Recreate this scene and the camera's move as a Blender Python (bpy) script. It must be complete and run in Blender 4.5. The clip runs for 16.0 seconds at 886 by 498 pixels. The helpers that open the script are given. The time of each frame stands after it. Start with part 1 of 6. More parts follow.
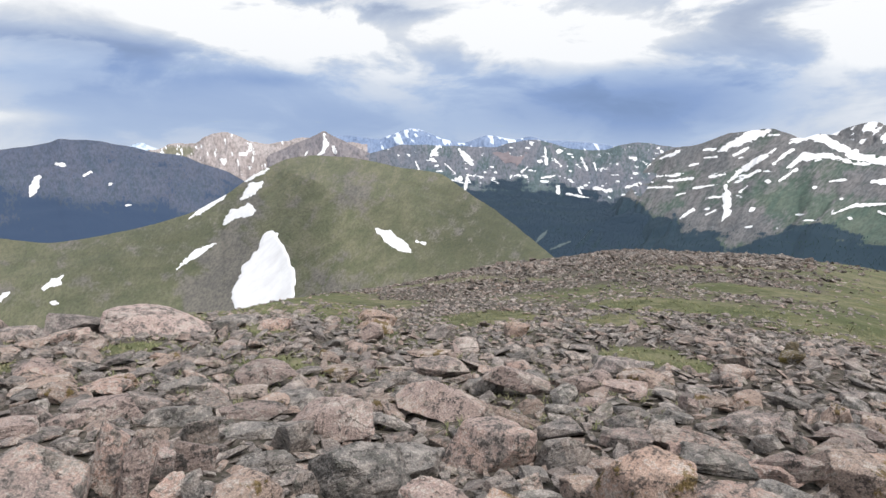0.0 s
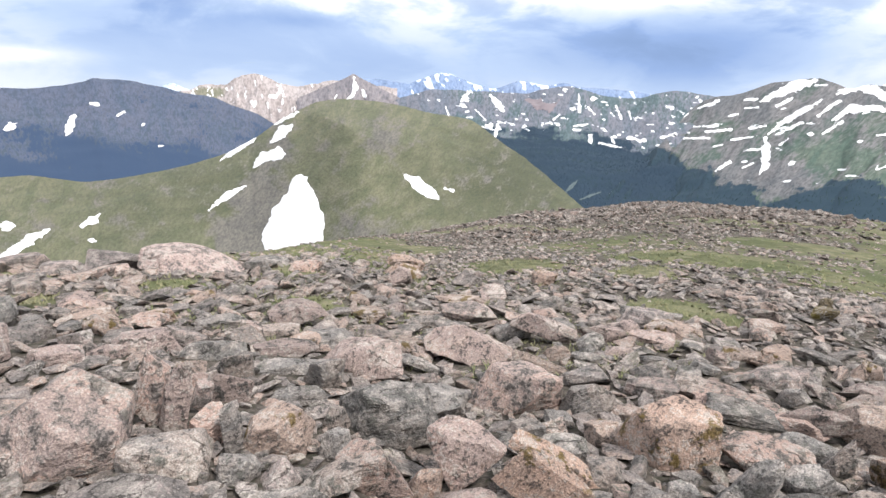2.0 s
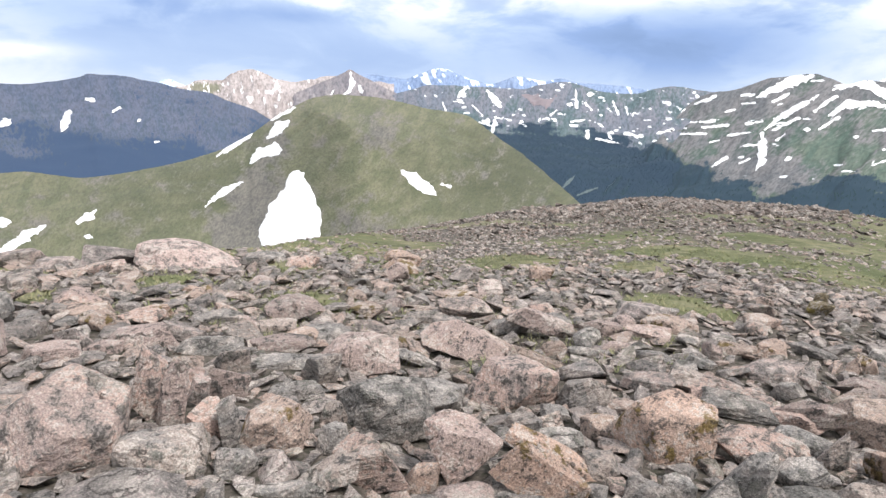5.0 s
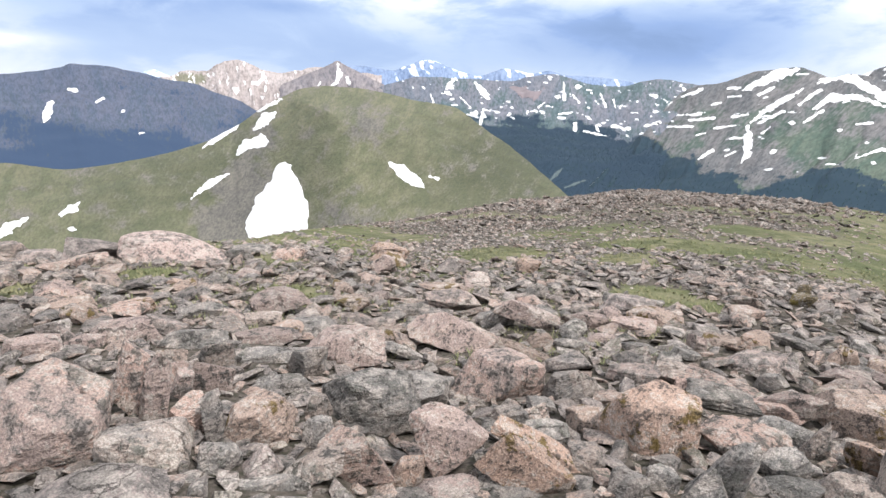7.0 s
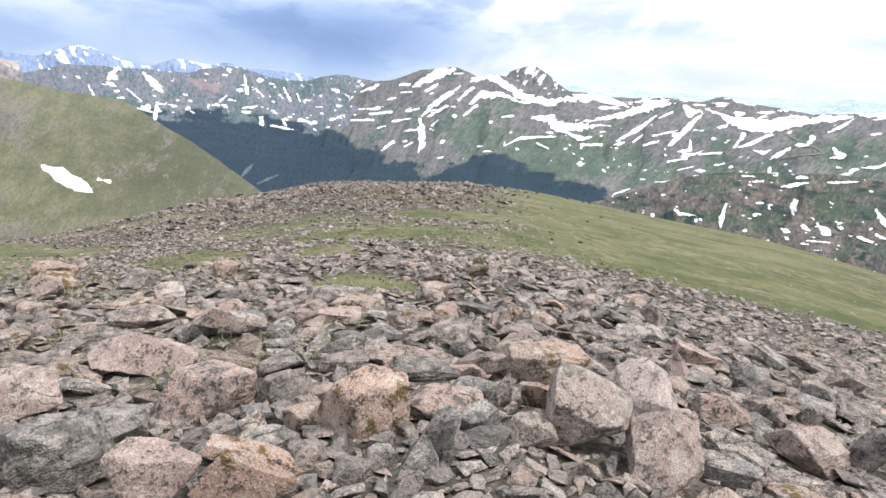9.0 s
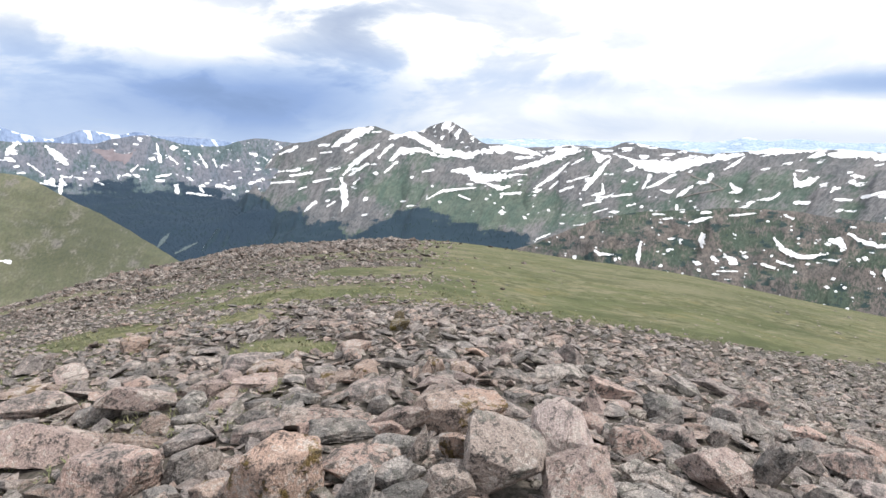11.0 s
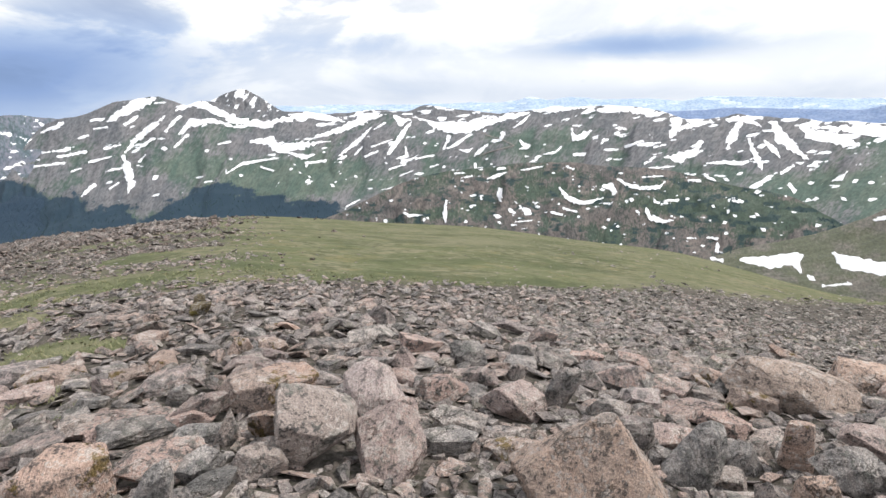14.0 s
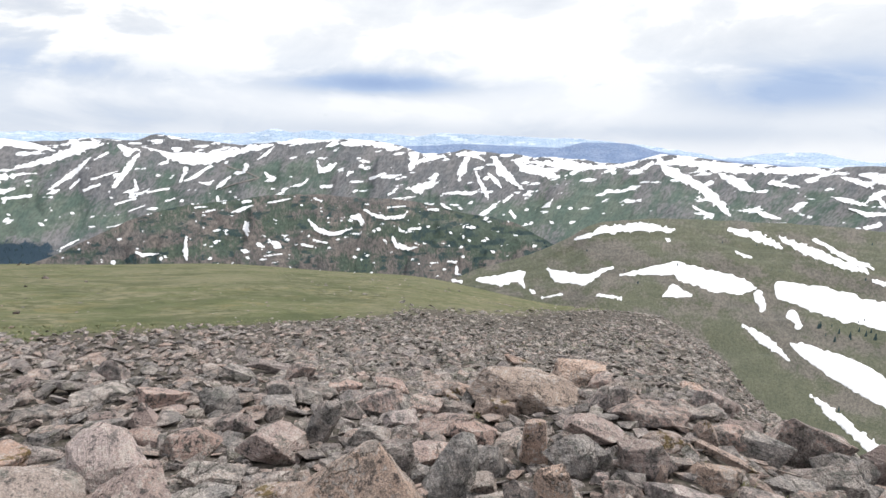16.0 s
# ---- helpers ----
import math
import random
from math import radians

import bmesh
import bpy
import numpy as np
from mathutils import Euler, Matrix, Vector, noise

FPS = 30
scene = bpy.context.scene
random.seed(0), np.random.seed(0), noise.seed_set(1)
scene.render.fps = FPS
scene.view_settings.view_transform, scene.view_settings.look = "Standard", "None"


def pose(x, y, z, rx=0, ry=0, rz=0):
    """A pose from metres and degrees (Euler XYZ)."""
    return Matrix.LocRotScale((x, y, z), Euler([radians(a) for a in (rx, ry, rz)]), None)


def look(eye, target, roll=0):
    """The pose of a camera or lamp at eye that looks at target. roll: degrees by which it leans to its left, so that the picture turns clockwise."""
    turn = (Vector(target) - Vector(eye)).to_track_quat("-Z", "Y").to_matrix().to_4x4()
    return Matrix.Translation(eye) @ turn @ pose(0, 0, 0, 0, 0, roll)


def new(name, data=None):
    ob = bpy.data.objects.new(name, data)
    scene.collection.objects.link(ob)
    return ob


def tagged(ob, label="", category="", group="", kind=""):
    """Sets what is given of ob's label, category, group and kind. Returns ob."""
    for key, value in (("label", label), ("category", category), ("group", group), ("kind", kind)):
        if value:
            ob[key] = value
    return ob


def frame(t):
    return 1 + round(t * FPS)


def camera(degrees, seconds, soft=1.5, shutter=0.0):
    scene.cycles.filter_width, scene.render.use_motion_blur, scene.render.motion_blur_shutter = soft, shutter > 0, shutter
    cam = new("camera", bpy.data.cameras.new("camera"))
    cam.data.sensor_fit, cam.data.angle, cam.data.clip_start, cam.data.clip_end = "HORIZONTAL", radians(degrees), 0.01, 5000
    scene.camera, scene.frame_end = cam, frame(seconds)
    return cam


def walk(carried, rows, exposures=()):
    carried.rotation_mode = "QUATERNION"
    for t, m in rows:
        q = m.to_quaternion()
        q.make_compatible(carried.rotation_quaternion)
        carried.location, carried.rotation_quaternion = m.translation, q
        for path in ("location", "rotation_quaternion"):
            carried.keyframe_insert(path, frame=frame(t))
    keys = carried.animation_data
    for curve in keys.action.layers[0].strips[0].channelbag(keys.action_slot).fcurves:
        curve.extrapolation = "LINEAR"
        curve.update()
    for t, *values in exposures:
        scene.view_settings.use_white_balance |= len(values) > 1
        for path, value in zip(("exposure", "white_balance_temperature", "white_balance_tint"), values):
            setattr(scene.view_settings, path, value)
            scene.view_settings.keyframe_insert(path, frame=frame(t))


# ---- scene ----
cam = camera(71.57, 16.0)
walk(cam, [
    (0, pose(0.010, -0.009, 1.623, 79.55, -0.75, -0.90)),
    (0.5, pose(-0.003, -0.023, 1.621, 77.95, -1.84, 0.86)),
    (1, pose(-0.014, -0.017, 1.613, 76.28, -2.91, 1.72)),
    (1.5, pose(-0.015, -0.010, 1.608, 75.16, -2.69, 1.48)),
    (2, pose(-0.014, -0.007, 1.607, 74.60, -1.59, 1.91)),
    (2.5, pose(-0.010, -0.004, 1.604, 74.33, -1.79, 1.09)),
    (3, pose(-0.008, -0.007, 1.605, 74.98, -1.38, 0.66)),
    (3.5, pose(-0.012, -0.005, 1.602, 74.68, -1.41, 1.28)),
    (4, pose(-0.012, -0.008, 1.603, 74.60, -1.47, 1.49)),
    (6.3, pose(-0.007, -0.014, 1.602, 73.74, -1.80, 1.70)),
    (6.5, pose(-0.006, -0.007, 1.601, 73.80, -1.85, 1.29)),
    (7, pose(-0.000, 0.000, 1.600, 73.54, -1.86, 0.55)),
    (7.5, pose(0.000, 0.008, 1.598, 73.30, -2.27, -0.83)),
    (8, pose(0.006, 0.012, 1.602, 74.75, -2.36, -5.43)),
    (8.5, pose(0.012, 0.008, 1.607, 75.49, -3.05, -16.18)),
    (9, pose(0.013, 0.034, 1.602, 74.38, -3.63, -27.46)),
    (9.2, pose(0.017, 0.057, 1.592, 73.52, -3.74, -30.61)),
    (9.7, pose(0.050, 0.030, 1.600, 72.77, -3.25, -35.39)),
    (10.5, pose(0.090, -0.050, 1.610, 76.59, -1.95, -35.74)),
    (11.3, pose(0.119, -0.081, 1.621, 80.55, -1.09, -34.17)),
    (11.5, pose(0.129, -0.073, 1.619, 79.79, -2.23, -34.28)),
    (12, pose(0.125, -0.067, 1.618, 79.21, 0.06, -31.43)),
    (12.5, pose(0.128, -0.062, 1.614, 78.64, -0.66, -34.60)),
    (13, pose(0.154, -0.082, 1.608, 78.04, -0.15, -40.40)),
    (13.5, pose(0.170, -0.120, 1.616, 78.59, -0.03, -46.76)),
    (14, pose(0.193, -0.134, 1.599, 76.68, 0.85, -52.94)),
    (14.5, pose(0.208, -0.113, 1.585, 75.81, -3.18, -65.24)),
    (15, pose(0.203, -0.101, 1.582, 77.18, -3.59, -75.09)),
    (15.5, pose(0.189, -0.107, 1.599, 78.20, -1.53, -77.48)),
    (16, pose(0.205, -0.126, 1.600, 79.58, -0.64, -75.96)),
], [(0, -0.38), (1, -0.07), (3, 0.08), (9.2, 0.08), (11.3, -0.12), (13, -0.19), (15, -0.17), (16, -0.26)])

# ---- world, sun ----
EYE = Vector((0, 0, 1.6))
SUN_AZ, SUN_EL = radians(130), radians(58)          # bearing clockwise from +Y


def node(nt, kind, x=0, **vals):
    n = nt.nodes.new(kind)
    for k, v in vals.items():
        n.inputs[k.replace("_", " ")].default_value = v
    return n


def mathn(nt, op, a, b=None, clamp=False):
    n = nt.nodes.new("ShaderNodeMath")
    n.operation, n.use_clamp = op, clamp
    for i, v in enumerate((a, b)):
        if v is None:
            continue
        if isinstance(v, (int, float)):
            n.inputs[i].default_value = v
        else:
            nt.links.new(v, n.inputs[i])
    return n.outputs[0]


def smooth(nt, v, lo, hi):
    n = nt.nodes.new("ShaderNodeMapRange")
    n.interpolation_type = "SMOOTHSTEP"
    nt.links.new(v, n.inputs["Value"])
    n.inputs["From Min"].default_value, n.inputs["From Max"].default_value = lo, hi
    return n.outputs["Result"]


def mix(nt, fac, a, b, mode="MIX"):
    n = nt.nodes.new("ShaderNodeMix")
    n.data_type, n.blend_type = "RGBA", mode
    for sock, v in ((n.inputs[0], fac), (n.inputs[6], a), (n.inputs[7], b)):
        if isinstance(v, (int, float)):
            sock.default_value = v
        elif isinstance(v, tuple):
            sock.default_value = (*v, 1)
        else:
            nt.links.new(v, sock)
    return n.outputs[2]


def noise_of(nt, vec, scale, detail=4.0, rough=0.55, distort=0.0, dims="3D"):
    n = nt.nodes.new("ShaderNodeTexNoise")
    n.noise_dimensions = dims
    if vec is not None:
        nt.links.new(vec, n.inputs["Vector"])
    n.inputs["Scale"].default_value, n.inputs["Detail"].default_value = scale, detail
    n.inputs["Roughness"].default_value, n.inputs["Distortion"].default_value = rough, distort
    return n.outputs["Fac"]


def make_world():
    w = bpy.data.worlds.new("sky")
    scene.world = w
    w.use_nodes = True
    nt = w.node_tree
    nt.nodes.clear()
    tc = nt.nodes.new("ShaderNodeTexCoord").outputs["Generated"]
    sep = nt.nodes.new("ShaderNodeSeparateXYZ")
    nt.links.new(tc, sep.inputs[0])
    x, y, z = sep.outputs
    up = mathn(nt, "MAXIMUM", z, 0.0)
    sky = nt.nodes.new("ShaderNodeTexSky")
    sky.sky_type, sky.sun_disc = "NISHITA", False
    sky.sun_elevation, sky.sun_rotation, sky.altitude = SUN_EL, SUN_AZ, 3800
    blue = mix(nt, 1.0, sky.outputs[0], (0.115, 0.115, 0.115), "MULTIPLY")
    # a cloud deck: the view direction met with a flat layer
    k = mathn(nt, "ADD", up, 0.13)
    comb = nt.nodes.new("ShaderNodeCombineXYZ")
    nt.links.new(mathn(nt, "DIVIDE", x, k), comb.inputs[0])
    nt.links.new(mathn(nt, "DIVIDE", y, k), comb.inputs[1])
    deck = comb.outputs[0]
    heap = nt.nodes.new("ShaderNodeCombineXYZ")
    az = mathn(nt, "MULTIPLY", mathn(nt, "ARCTAN2", x, y), 57.2958)
    el = mathn(nt, "MULTIPLY", mathn(nt, "ARCSINE", z), 57.2958)
    nt.links.new(mathn(nt, "MULTIPLY", az, 0.085), heap.inputs[0])
    nt.links.new(mathn(nt, "MULTIPLY", el, 0.20), heap.inputs[1])
    billow = noise_of(nt, heap.outputs[0], 1.0, 9, 0.55, 0.35)
    heaped = smooth(nt, billow, 0.44, 0.56)
    broad = noise_of(nt, deck, 0.28, 3, 0.5, 0.2)
    wisps = noise_of(nt, deck, 2.2, 5, 0.6, 0.5)

    def shaft(a, e, wa, we):
        """A rain-grey part of the cloud at a bearing and height."""
        u = mathn(nt, "DIVIDE", mathn(nt, "SUBTRACT", az, a), wa)
        v = mathn(nt, "DIVIDE", mathn(nt, "SUBTRACT", el, e), we)
        d = mathn(nt, "ADD", mathn(nt, "POWER", u, 2.0), mathn(nt, "POWER", v, 2.0))
        return mathn(nt, "POWER", 2.718, mathn(nt, "MULTIPLY", d, -1.0))

    dark = None
    for row in SHAFTS:
        s = mathn(nt, "MULTIPLY", shaft(*row[:4]), row[4])
        dark = s if dark is None else mathn(nt, "ADD", dark, s)
    swell = mathn(nt, "ADD", mathn(nt, "ADD", mathn(nt, "MULTIPLY", mathn(nt, "SUBTRACT", billow, 0.5), 1.1), mathn(nt, "MULTIPLY", mathn(nt, "SUBTRACT", heaped, 0.5), 0.27)), mathn(nt, "MULTIPLY", mathn(nt, "SUBTRACT", broad, 0.5), 0.35))
    swell = mathn(nt, "ADD", swell, mathn(nt, "MULTIPLY", mathn(nt, "SUBTRACT", wisps, 0.5), 0.15))
    swell = mathn(nt, "MULTIPLY", swell, mathn(nt, "SUBTRACT", 1.0, mathn(nt, "MULTIPLY", smooth(nt, az, 32, 60), 0.55)))
    calm = mathn(nt, "ADD", mathn(nt, "MULTIPLY", smooth(nt, el, 1.5, 9.0), 0.75), 0.25)
    grey = mathn(nt, "ADD", mathn(nt, "MULTIPLY", swell, calm), dark)
    tone = nt.nodes.new("ShaderNodeValToRGB")
    nt.links.new(grey, tone.inputs[0])
    ramp = tone.color_ramp
    ramp.elements[0].position, ramp.elements[0].color = 0.0, (1.42, 1.46, 1.52, 1)
    ramp.elements[1].position, ramp.elements[1].color = 1.0, (0.26, 0.39, 0.66, 1)
    for p, c in ((0.16, (1.04, 1.14, 1.30, 1)), (0.36, (0.68, 0.86, 1.19, 1)), (0.62, (0.42, 0.60, 1.0, 1))):
        e = ramp.elements.new(p)
        e.color = c
    bw = nt.nodes.new("ShaderNodeRGBToBW")
    nt.links.new(tone.outputs[0], bw.inputs[0])
    pale = mix(nt, mathn(nt, "MULTIPLY", smooth(nt, el, 4.5, 9.5), 0.4), tone.outputs[0], bw.outputs[0])   # the heaps overhead are a neutral grey
    cover = smooth(nt, wisps, 0.1, 0.35)
    colour = mix(nt, cover, blue, pale)
    # an overcast deck is brighter overhead than at its rim
    lift = mathn(nt, "ADD", 0.80, mathn(nt, "MULTIPLY", up, 0.5))
    comb2 = nt.nodes.new("ShaderNodeCombineXYZ")
    for i in range(3):
        nt.links.new(lift, comb2.inputs[i])
    colour = mix(nt, 1.0, colour, comb2.outputs[0], "MULTIPLY")
    bg = nt.nodes.new("ShaderNodeBackground")
    nt.links.new(colour, bg.inputs[0])
    bg.inputs[1].default_value = 1.0
    out = nt.nodes.new("ShaderNodeOutputWorld")
    nt.links.new(bg.outputs[0], out.inputs[0])


# bearing, height, half-widths in degrees, depth of the grey
SHAFTS = [(-14, 2.0, 34, 6.5, 0.38), (-33, 10.5, 9, 1.8, -0.30), (-19, 8.6, 11, 1.5, -0.34), (4, 9.0, 6, 1.2, -0.28), (16, 8.6, 7, 1.8, -0.38), (-4, 11.3, 8, 1.2, 0.36),
          (25, 10.0, 7, 2.0, 0.26), (-28, 6.6, 7, 0.9, 0.30), (-14, 4.6, 7, 0.7, 0.16), (21, 3.6, 11, 3.4, 0.52), (0, 3.0, 6, 2.0, -0.12), (-37, 1.0, 6, 0.6, -0.3), (-30, 5.0, 9, 2.6, 0.26), (-7, 5.0, 8, 2.2, -0.14),
          (50, 1.6, 9, 1.2, 0.16), (46, 5.0, 9, 1.3, 0.16), (70, 4.6, 8, 1.0, 0.46), (106, 4.0, 8, 2.0, 0.42), (85, 0.4, 40, 1.0, 0.14), (8, 2.5, 17, 3.4, 0.20)]
make_world()

sun_data = bpy.data.lights.new("sun", "SUN")
sun_data.energy, sun_data.angle, sun_data.color = 3.9, radians(6), (1.0, 0.95, 0.88)
sun = new("sun", sun_data)
sun.matrix_world = look((math.sin(SUN_AZ) * 60, math.cos(SUN_AZ) * 60, 90), (0, 0, 0))


# ---- small tools ----
def value_noise(p, seed=0):
    """Smooth noise of points (n, 3), 0 to 1."""
    i = np.floor(p).astype(np.int64)
    f = p - i
    f = f * f * (3 - 2 * f)
    out = np.zeros(len(p))
    for dx in (0, 1):
        for dy in (0, 1):
            for dz in (0, 1):
                h = (i[:, 0] + dx) * 374761393 + (i[:, 1] + dy) * 668265263 + (i[:, 2] + dz) * 2147483647 + seed * 1274126177
                h = (h ^ (h >> 13)) * 1103515245 & 0x7FFFFFFF
                h = (h ^ (h >> 16)) & 0xFFFF
                wgt = np.where(dx, f[:, 0], 1 - f[:, 0]) * np.where(dy, f[:, 1], 1 - f[:, 1]) * np.where(dz, f[:, 2], 1 - f[:, 2])
                out += wgt * h / 65535.0
    return out


def fbm(x, y, scale, octaves=4, seed=0, ridged=False):
    """Fractal noise over the plan, about -1 to 1; scale is the largest wavelength in metres."""
    x, y = np.broadcast_arrays(np.asarray(x, float), np.asarray(y, float))
    out, amp, tot = np.zeros(x.size), 1.0, 0.0
    for o in range(octaves):
        s = 2.0 ** o / scale
        p = np.stack([x.ravel() * s, y.ravel() * s, np.full(x.size, 7.3 * o + seed)], 1)
        n = value_noise(p, seed + o) * 2 - 1
        out += amp * ((1 - 2 * np.abs(n)) if ridged else n)
        tot += amp
        amp *= 0.5
    return (out / tot).reshape(x.shape)


def curve(knots):
    """A smooth function through (bearing, value) knots, with no overshoot."""
    xs, ys = np.array([k[0] for k in knots], float), np.array([k[1] for k in knots], float)
    h, m = np.diff(xs), np.diff(ys) / np.diff(xs)
    s = np.zeros(len(xs))
    both = m[:-1] * m[1:] > 0
    s[1:-1] = np.where(both, 2 * m[:-1] * m[1:] / np.where(both, m[:-1] + m[1:], 1), 0)
    s[0], s[-1] = m[0], m[-1]

    def f(a):
        a = np.clip(np.asarray(a, float), xs[0], xs[-1])
        i = np.clip(np.searchsorted(xs, a, "right") - 1, 0, len(h) - 1)
        t = (a - xs[i]) / h[i]
        return (ys[i] * (1 + 2 * t) * (1 - t) ** 2 + s[i] * h[i] * t * (1 - t) ** 2 + ys[i + 1] * t * t * (3 - 2 * t) + s[i + 1] * h[i] * t * t * (t - 1))

    return f


def mesh_grid(name, P, mask=None):
    """A sheet from points P (n, m, 3)."""
    n, m = P.shape[:2]
    idx = np.arange(n * m).reshape(n, m)
    q = np.stack([idx[:-1, :-1], idx[1:, :-1], idx[1:, 1:], idx[:-1, 1:]], -1).reshape(-1, 4)
    if mask is not None:
        q = q[mask.ravel()]
    return mesh_np(name, P.reshape(-1, 3), q)


def mesh_np(name, V, F, smooth_it=True):
    """A mesh from arrays, faces all of one size."""
    used = np.unique(F)
    remap = np.zeros(len(V), np.int64)
    remap[used] = np.arange(len(used))
    V, F = V[used], remap[F]
    me = bpy.data.meshes.new(name)
    k = F.shape[1]
    me.vertices.add(len(V)), me.loops.add(F.size), me.polygons.add(len(F))
    me.vertices.foreach_set("co", V.astype(np.float32).ravel())
    me.loops.foreach_set("vertex_index", F.astype(np.int32).ravel())
    me.polygons.foreach_set("loop_start", np.arange(0, F.size, k, dtype=np.int32))
    me.polygons.foreach_set("use_smooth", np.full(len(F), smooth_it))
    me.update(calc_edges=True)
    me["kept"] = 0
    return me, used


def attribute(me, name, values):
    a = me.attributes.new(name, "FLOAT", "POINT")
    a.data.foreach_set("value", values.astype(np.float32).ravel())


def principled(name):
    m = bpy.data.materials.new(name)
    m.use_nodes = True
    nt = m.node_tree
    return m, nt, nt.nodes["Principled BSDF"]


def bump(nt, bsdf, height, strength, distance):
    b = nt.nodes.new("ShaderNodeBump")
    nt.links.new(height, b.inputs["Height"])
    b.inputs["Strength"].default_value, b.inputs["Distance"].default_value = strength, distance
    nt.links.new(b.outputs[0], bsdf.inputs["Normal"])


def attr(nt, name):
    n = nt.nodes.new("ShaderNodeAttribute")
    n.attribute_name = name
    return n.outputs["Fac"]


# ---- materials ----
def position(nt):
    return nt.nodes.new("ShaderNodeNewGeometry").outputs["Position"]


def slope_material(name, rock, rock2, grass, grass2, forest, unit, relief=0.25, snow_tone=(0.68, 0.695, 0.73), mottle=1.0):
    """Alpine slope: rock and turf by the attribute 'bare', woods by 'wood', snow by 'snow'. unit: metres of relief; the mottling is drawn out down the fall line."""
    m, nt, bs = principled(name)
    c = nt.nodes.new("ShaderNodeCombineXYZ")
    nt.links.new(attr(nt, "across"), c.inputs[0])
    nt.links.new(attr(nt, "down"), c.inputs[1])
    p = c.outputs[0]
    fine = noise_of(nt, p, 4.5, 5, 0.62, 0.3)
    mid = noise_of(nt, p, 0.75, 6, 0.62, 0.4)
    stone = mix(nt, smooth(nt, mathn(nt, "ADD", mathn(nt, "MULTIPLY", fine, 0.35), mathn(nt, "MULTIPLY", mid, 0.65)), 0.38, 0.62), rock, rock2)
    turf = mix(nt, smooth(nt, mid, 0.35, 0.65), grass, grass2)
    # turf darkened by this attribute: shadow on the flanks put into the colour
    turf = mix(nt, attr(nt, "flank_shade"), turf, mix(nt, fine, tuple(0.62 * g for g in grass), tuple(0.72 * g for g in grass)))
    edge = mathn(nt, "MULTIPLY", mathn(nt, "SUBTRACT", mathn(nt, "ADD", fine, mid), 1.0), 1.3)
    bare = smooth(nt, mathn(nt, "ADD", attr(nt, "bare"), edge), 0.3, 0.7)
    col = mix(nt, bare, turf, stone)
    col = mix(nt, mathn(nt, "MULTIPLY", smooth(nt, fine, 0.55, 0.35), 0.22), col, (0.04, 0.05, 0.05))
    mott = noise_of(nt, p, 9.0, 4, 0.7, 0.4)
    col = mix(nt, 1.0, col, mix(nt, smooth(nt, mathn(nt, "ADD", mathn(nt, "MULTIPLY", mott, 0.5), mathn(nt, "MULTIPLY", fine, 0.5)), 0.38, 0.62), (1 - 0.24 * mottle,) * 3, (1 + 0.21 * mottle,) * 3), "MULTIPLY")
    wood = smooth(nt, mathn(nt, "ADD", attr(nt, "wood"), mathn(nt, "MULTIPLY", edge, 0.8)), 0.42, 0.58)
    col = mix(nt, wood, col, forest)
    snow = smooth(nt, mathn(nt, "ADD", attr(nt, "snow"), mathn(nt, "MULTIPLY", edge, 0.28)), 0.47, 0.53)
    col = mix(nt, snow, col, snow_tone)
    nt.links.new(col, bs.inputs["Base Color"])
    bs.inputs["Roughness"].default_value = 0.9
    bs.inputs["Specular IOR Level"].default_value = 0.15
    bump(nt, bs, mathn(nt, "ADD", fine, mathn(nt, "MULTIPLY", mid, 2.0)), relief, unit * 0.5)
    return m


def snow_material():
    m, nt, bs = principled("old_snow")
    p = position(nt)
    n = noise_of(nt, p, 0.12, 5, 0.6)
    nt.links.new(mix(nt, smooth(nt, n, 0.3, 0.75), (0.72, 0.725, 0.75), (0.60, 0.60, 0.625)), bs.inputs["Base Color"])
    bs.inputs["Roughness"].default_value = 0.7
    bump(nt, bs, n, 0.3, 1.0)
    return m


SNOW = snow_material()

# ---- the summit and the valleys: one sheet to the horizon ----
FEET = 1.4                                   # eye above the ground underfoot
# bearing: distance of the brow where the summit falls away, and its angle below the eye
BROW = curve([(-180, 9), (-60, 9), (-37, 10), (-20, 12), (-12, 16), (-5, 26), (2, 38), (10, 50), (19, 56), (30, 60), (40, 68), (50, 74),
              (60, 74), (74, 66), (82, 52), (88, 36), (92, 27), (97, 22), (101, 15), (106, 10.5), (112, 8.5), (118, 7.5), (180, 8)])
DIP = curve([(-180, 20), (-60, 15.5), (-37, 15.4), (-20, 15.6), (-12, 14.6), (-4.6, 14.1), (2.4, 12.7), (6, 12.0), (11.2, 11.3), (14.3, 10.65),
             (18.4, 10.0), (23.5, 9.85), (29, 9.55), (34, 9.5), (39.5, 9.9), (47, 10.7), (56, 11.3), (66, 12.4), (74, 13.0), (79.6, 14.0),
             (84, 14.8), (88, 15.2), (92.8, 15.2), (96.2, 15.4), (98.8, 16.4), (101.4, 17.9), (103.6, 20.0), (106, 21.8), (109, 23.3),
             (112, 23.9), (115, 24.9), (130, 26), (180, 20)])


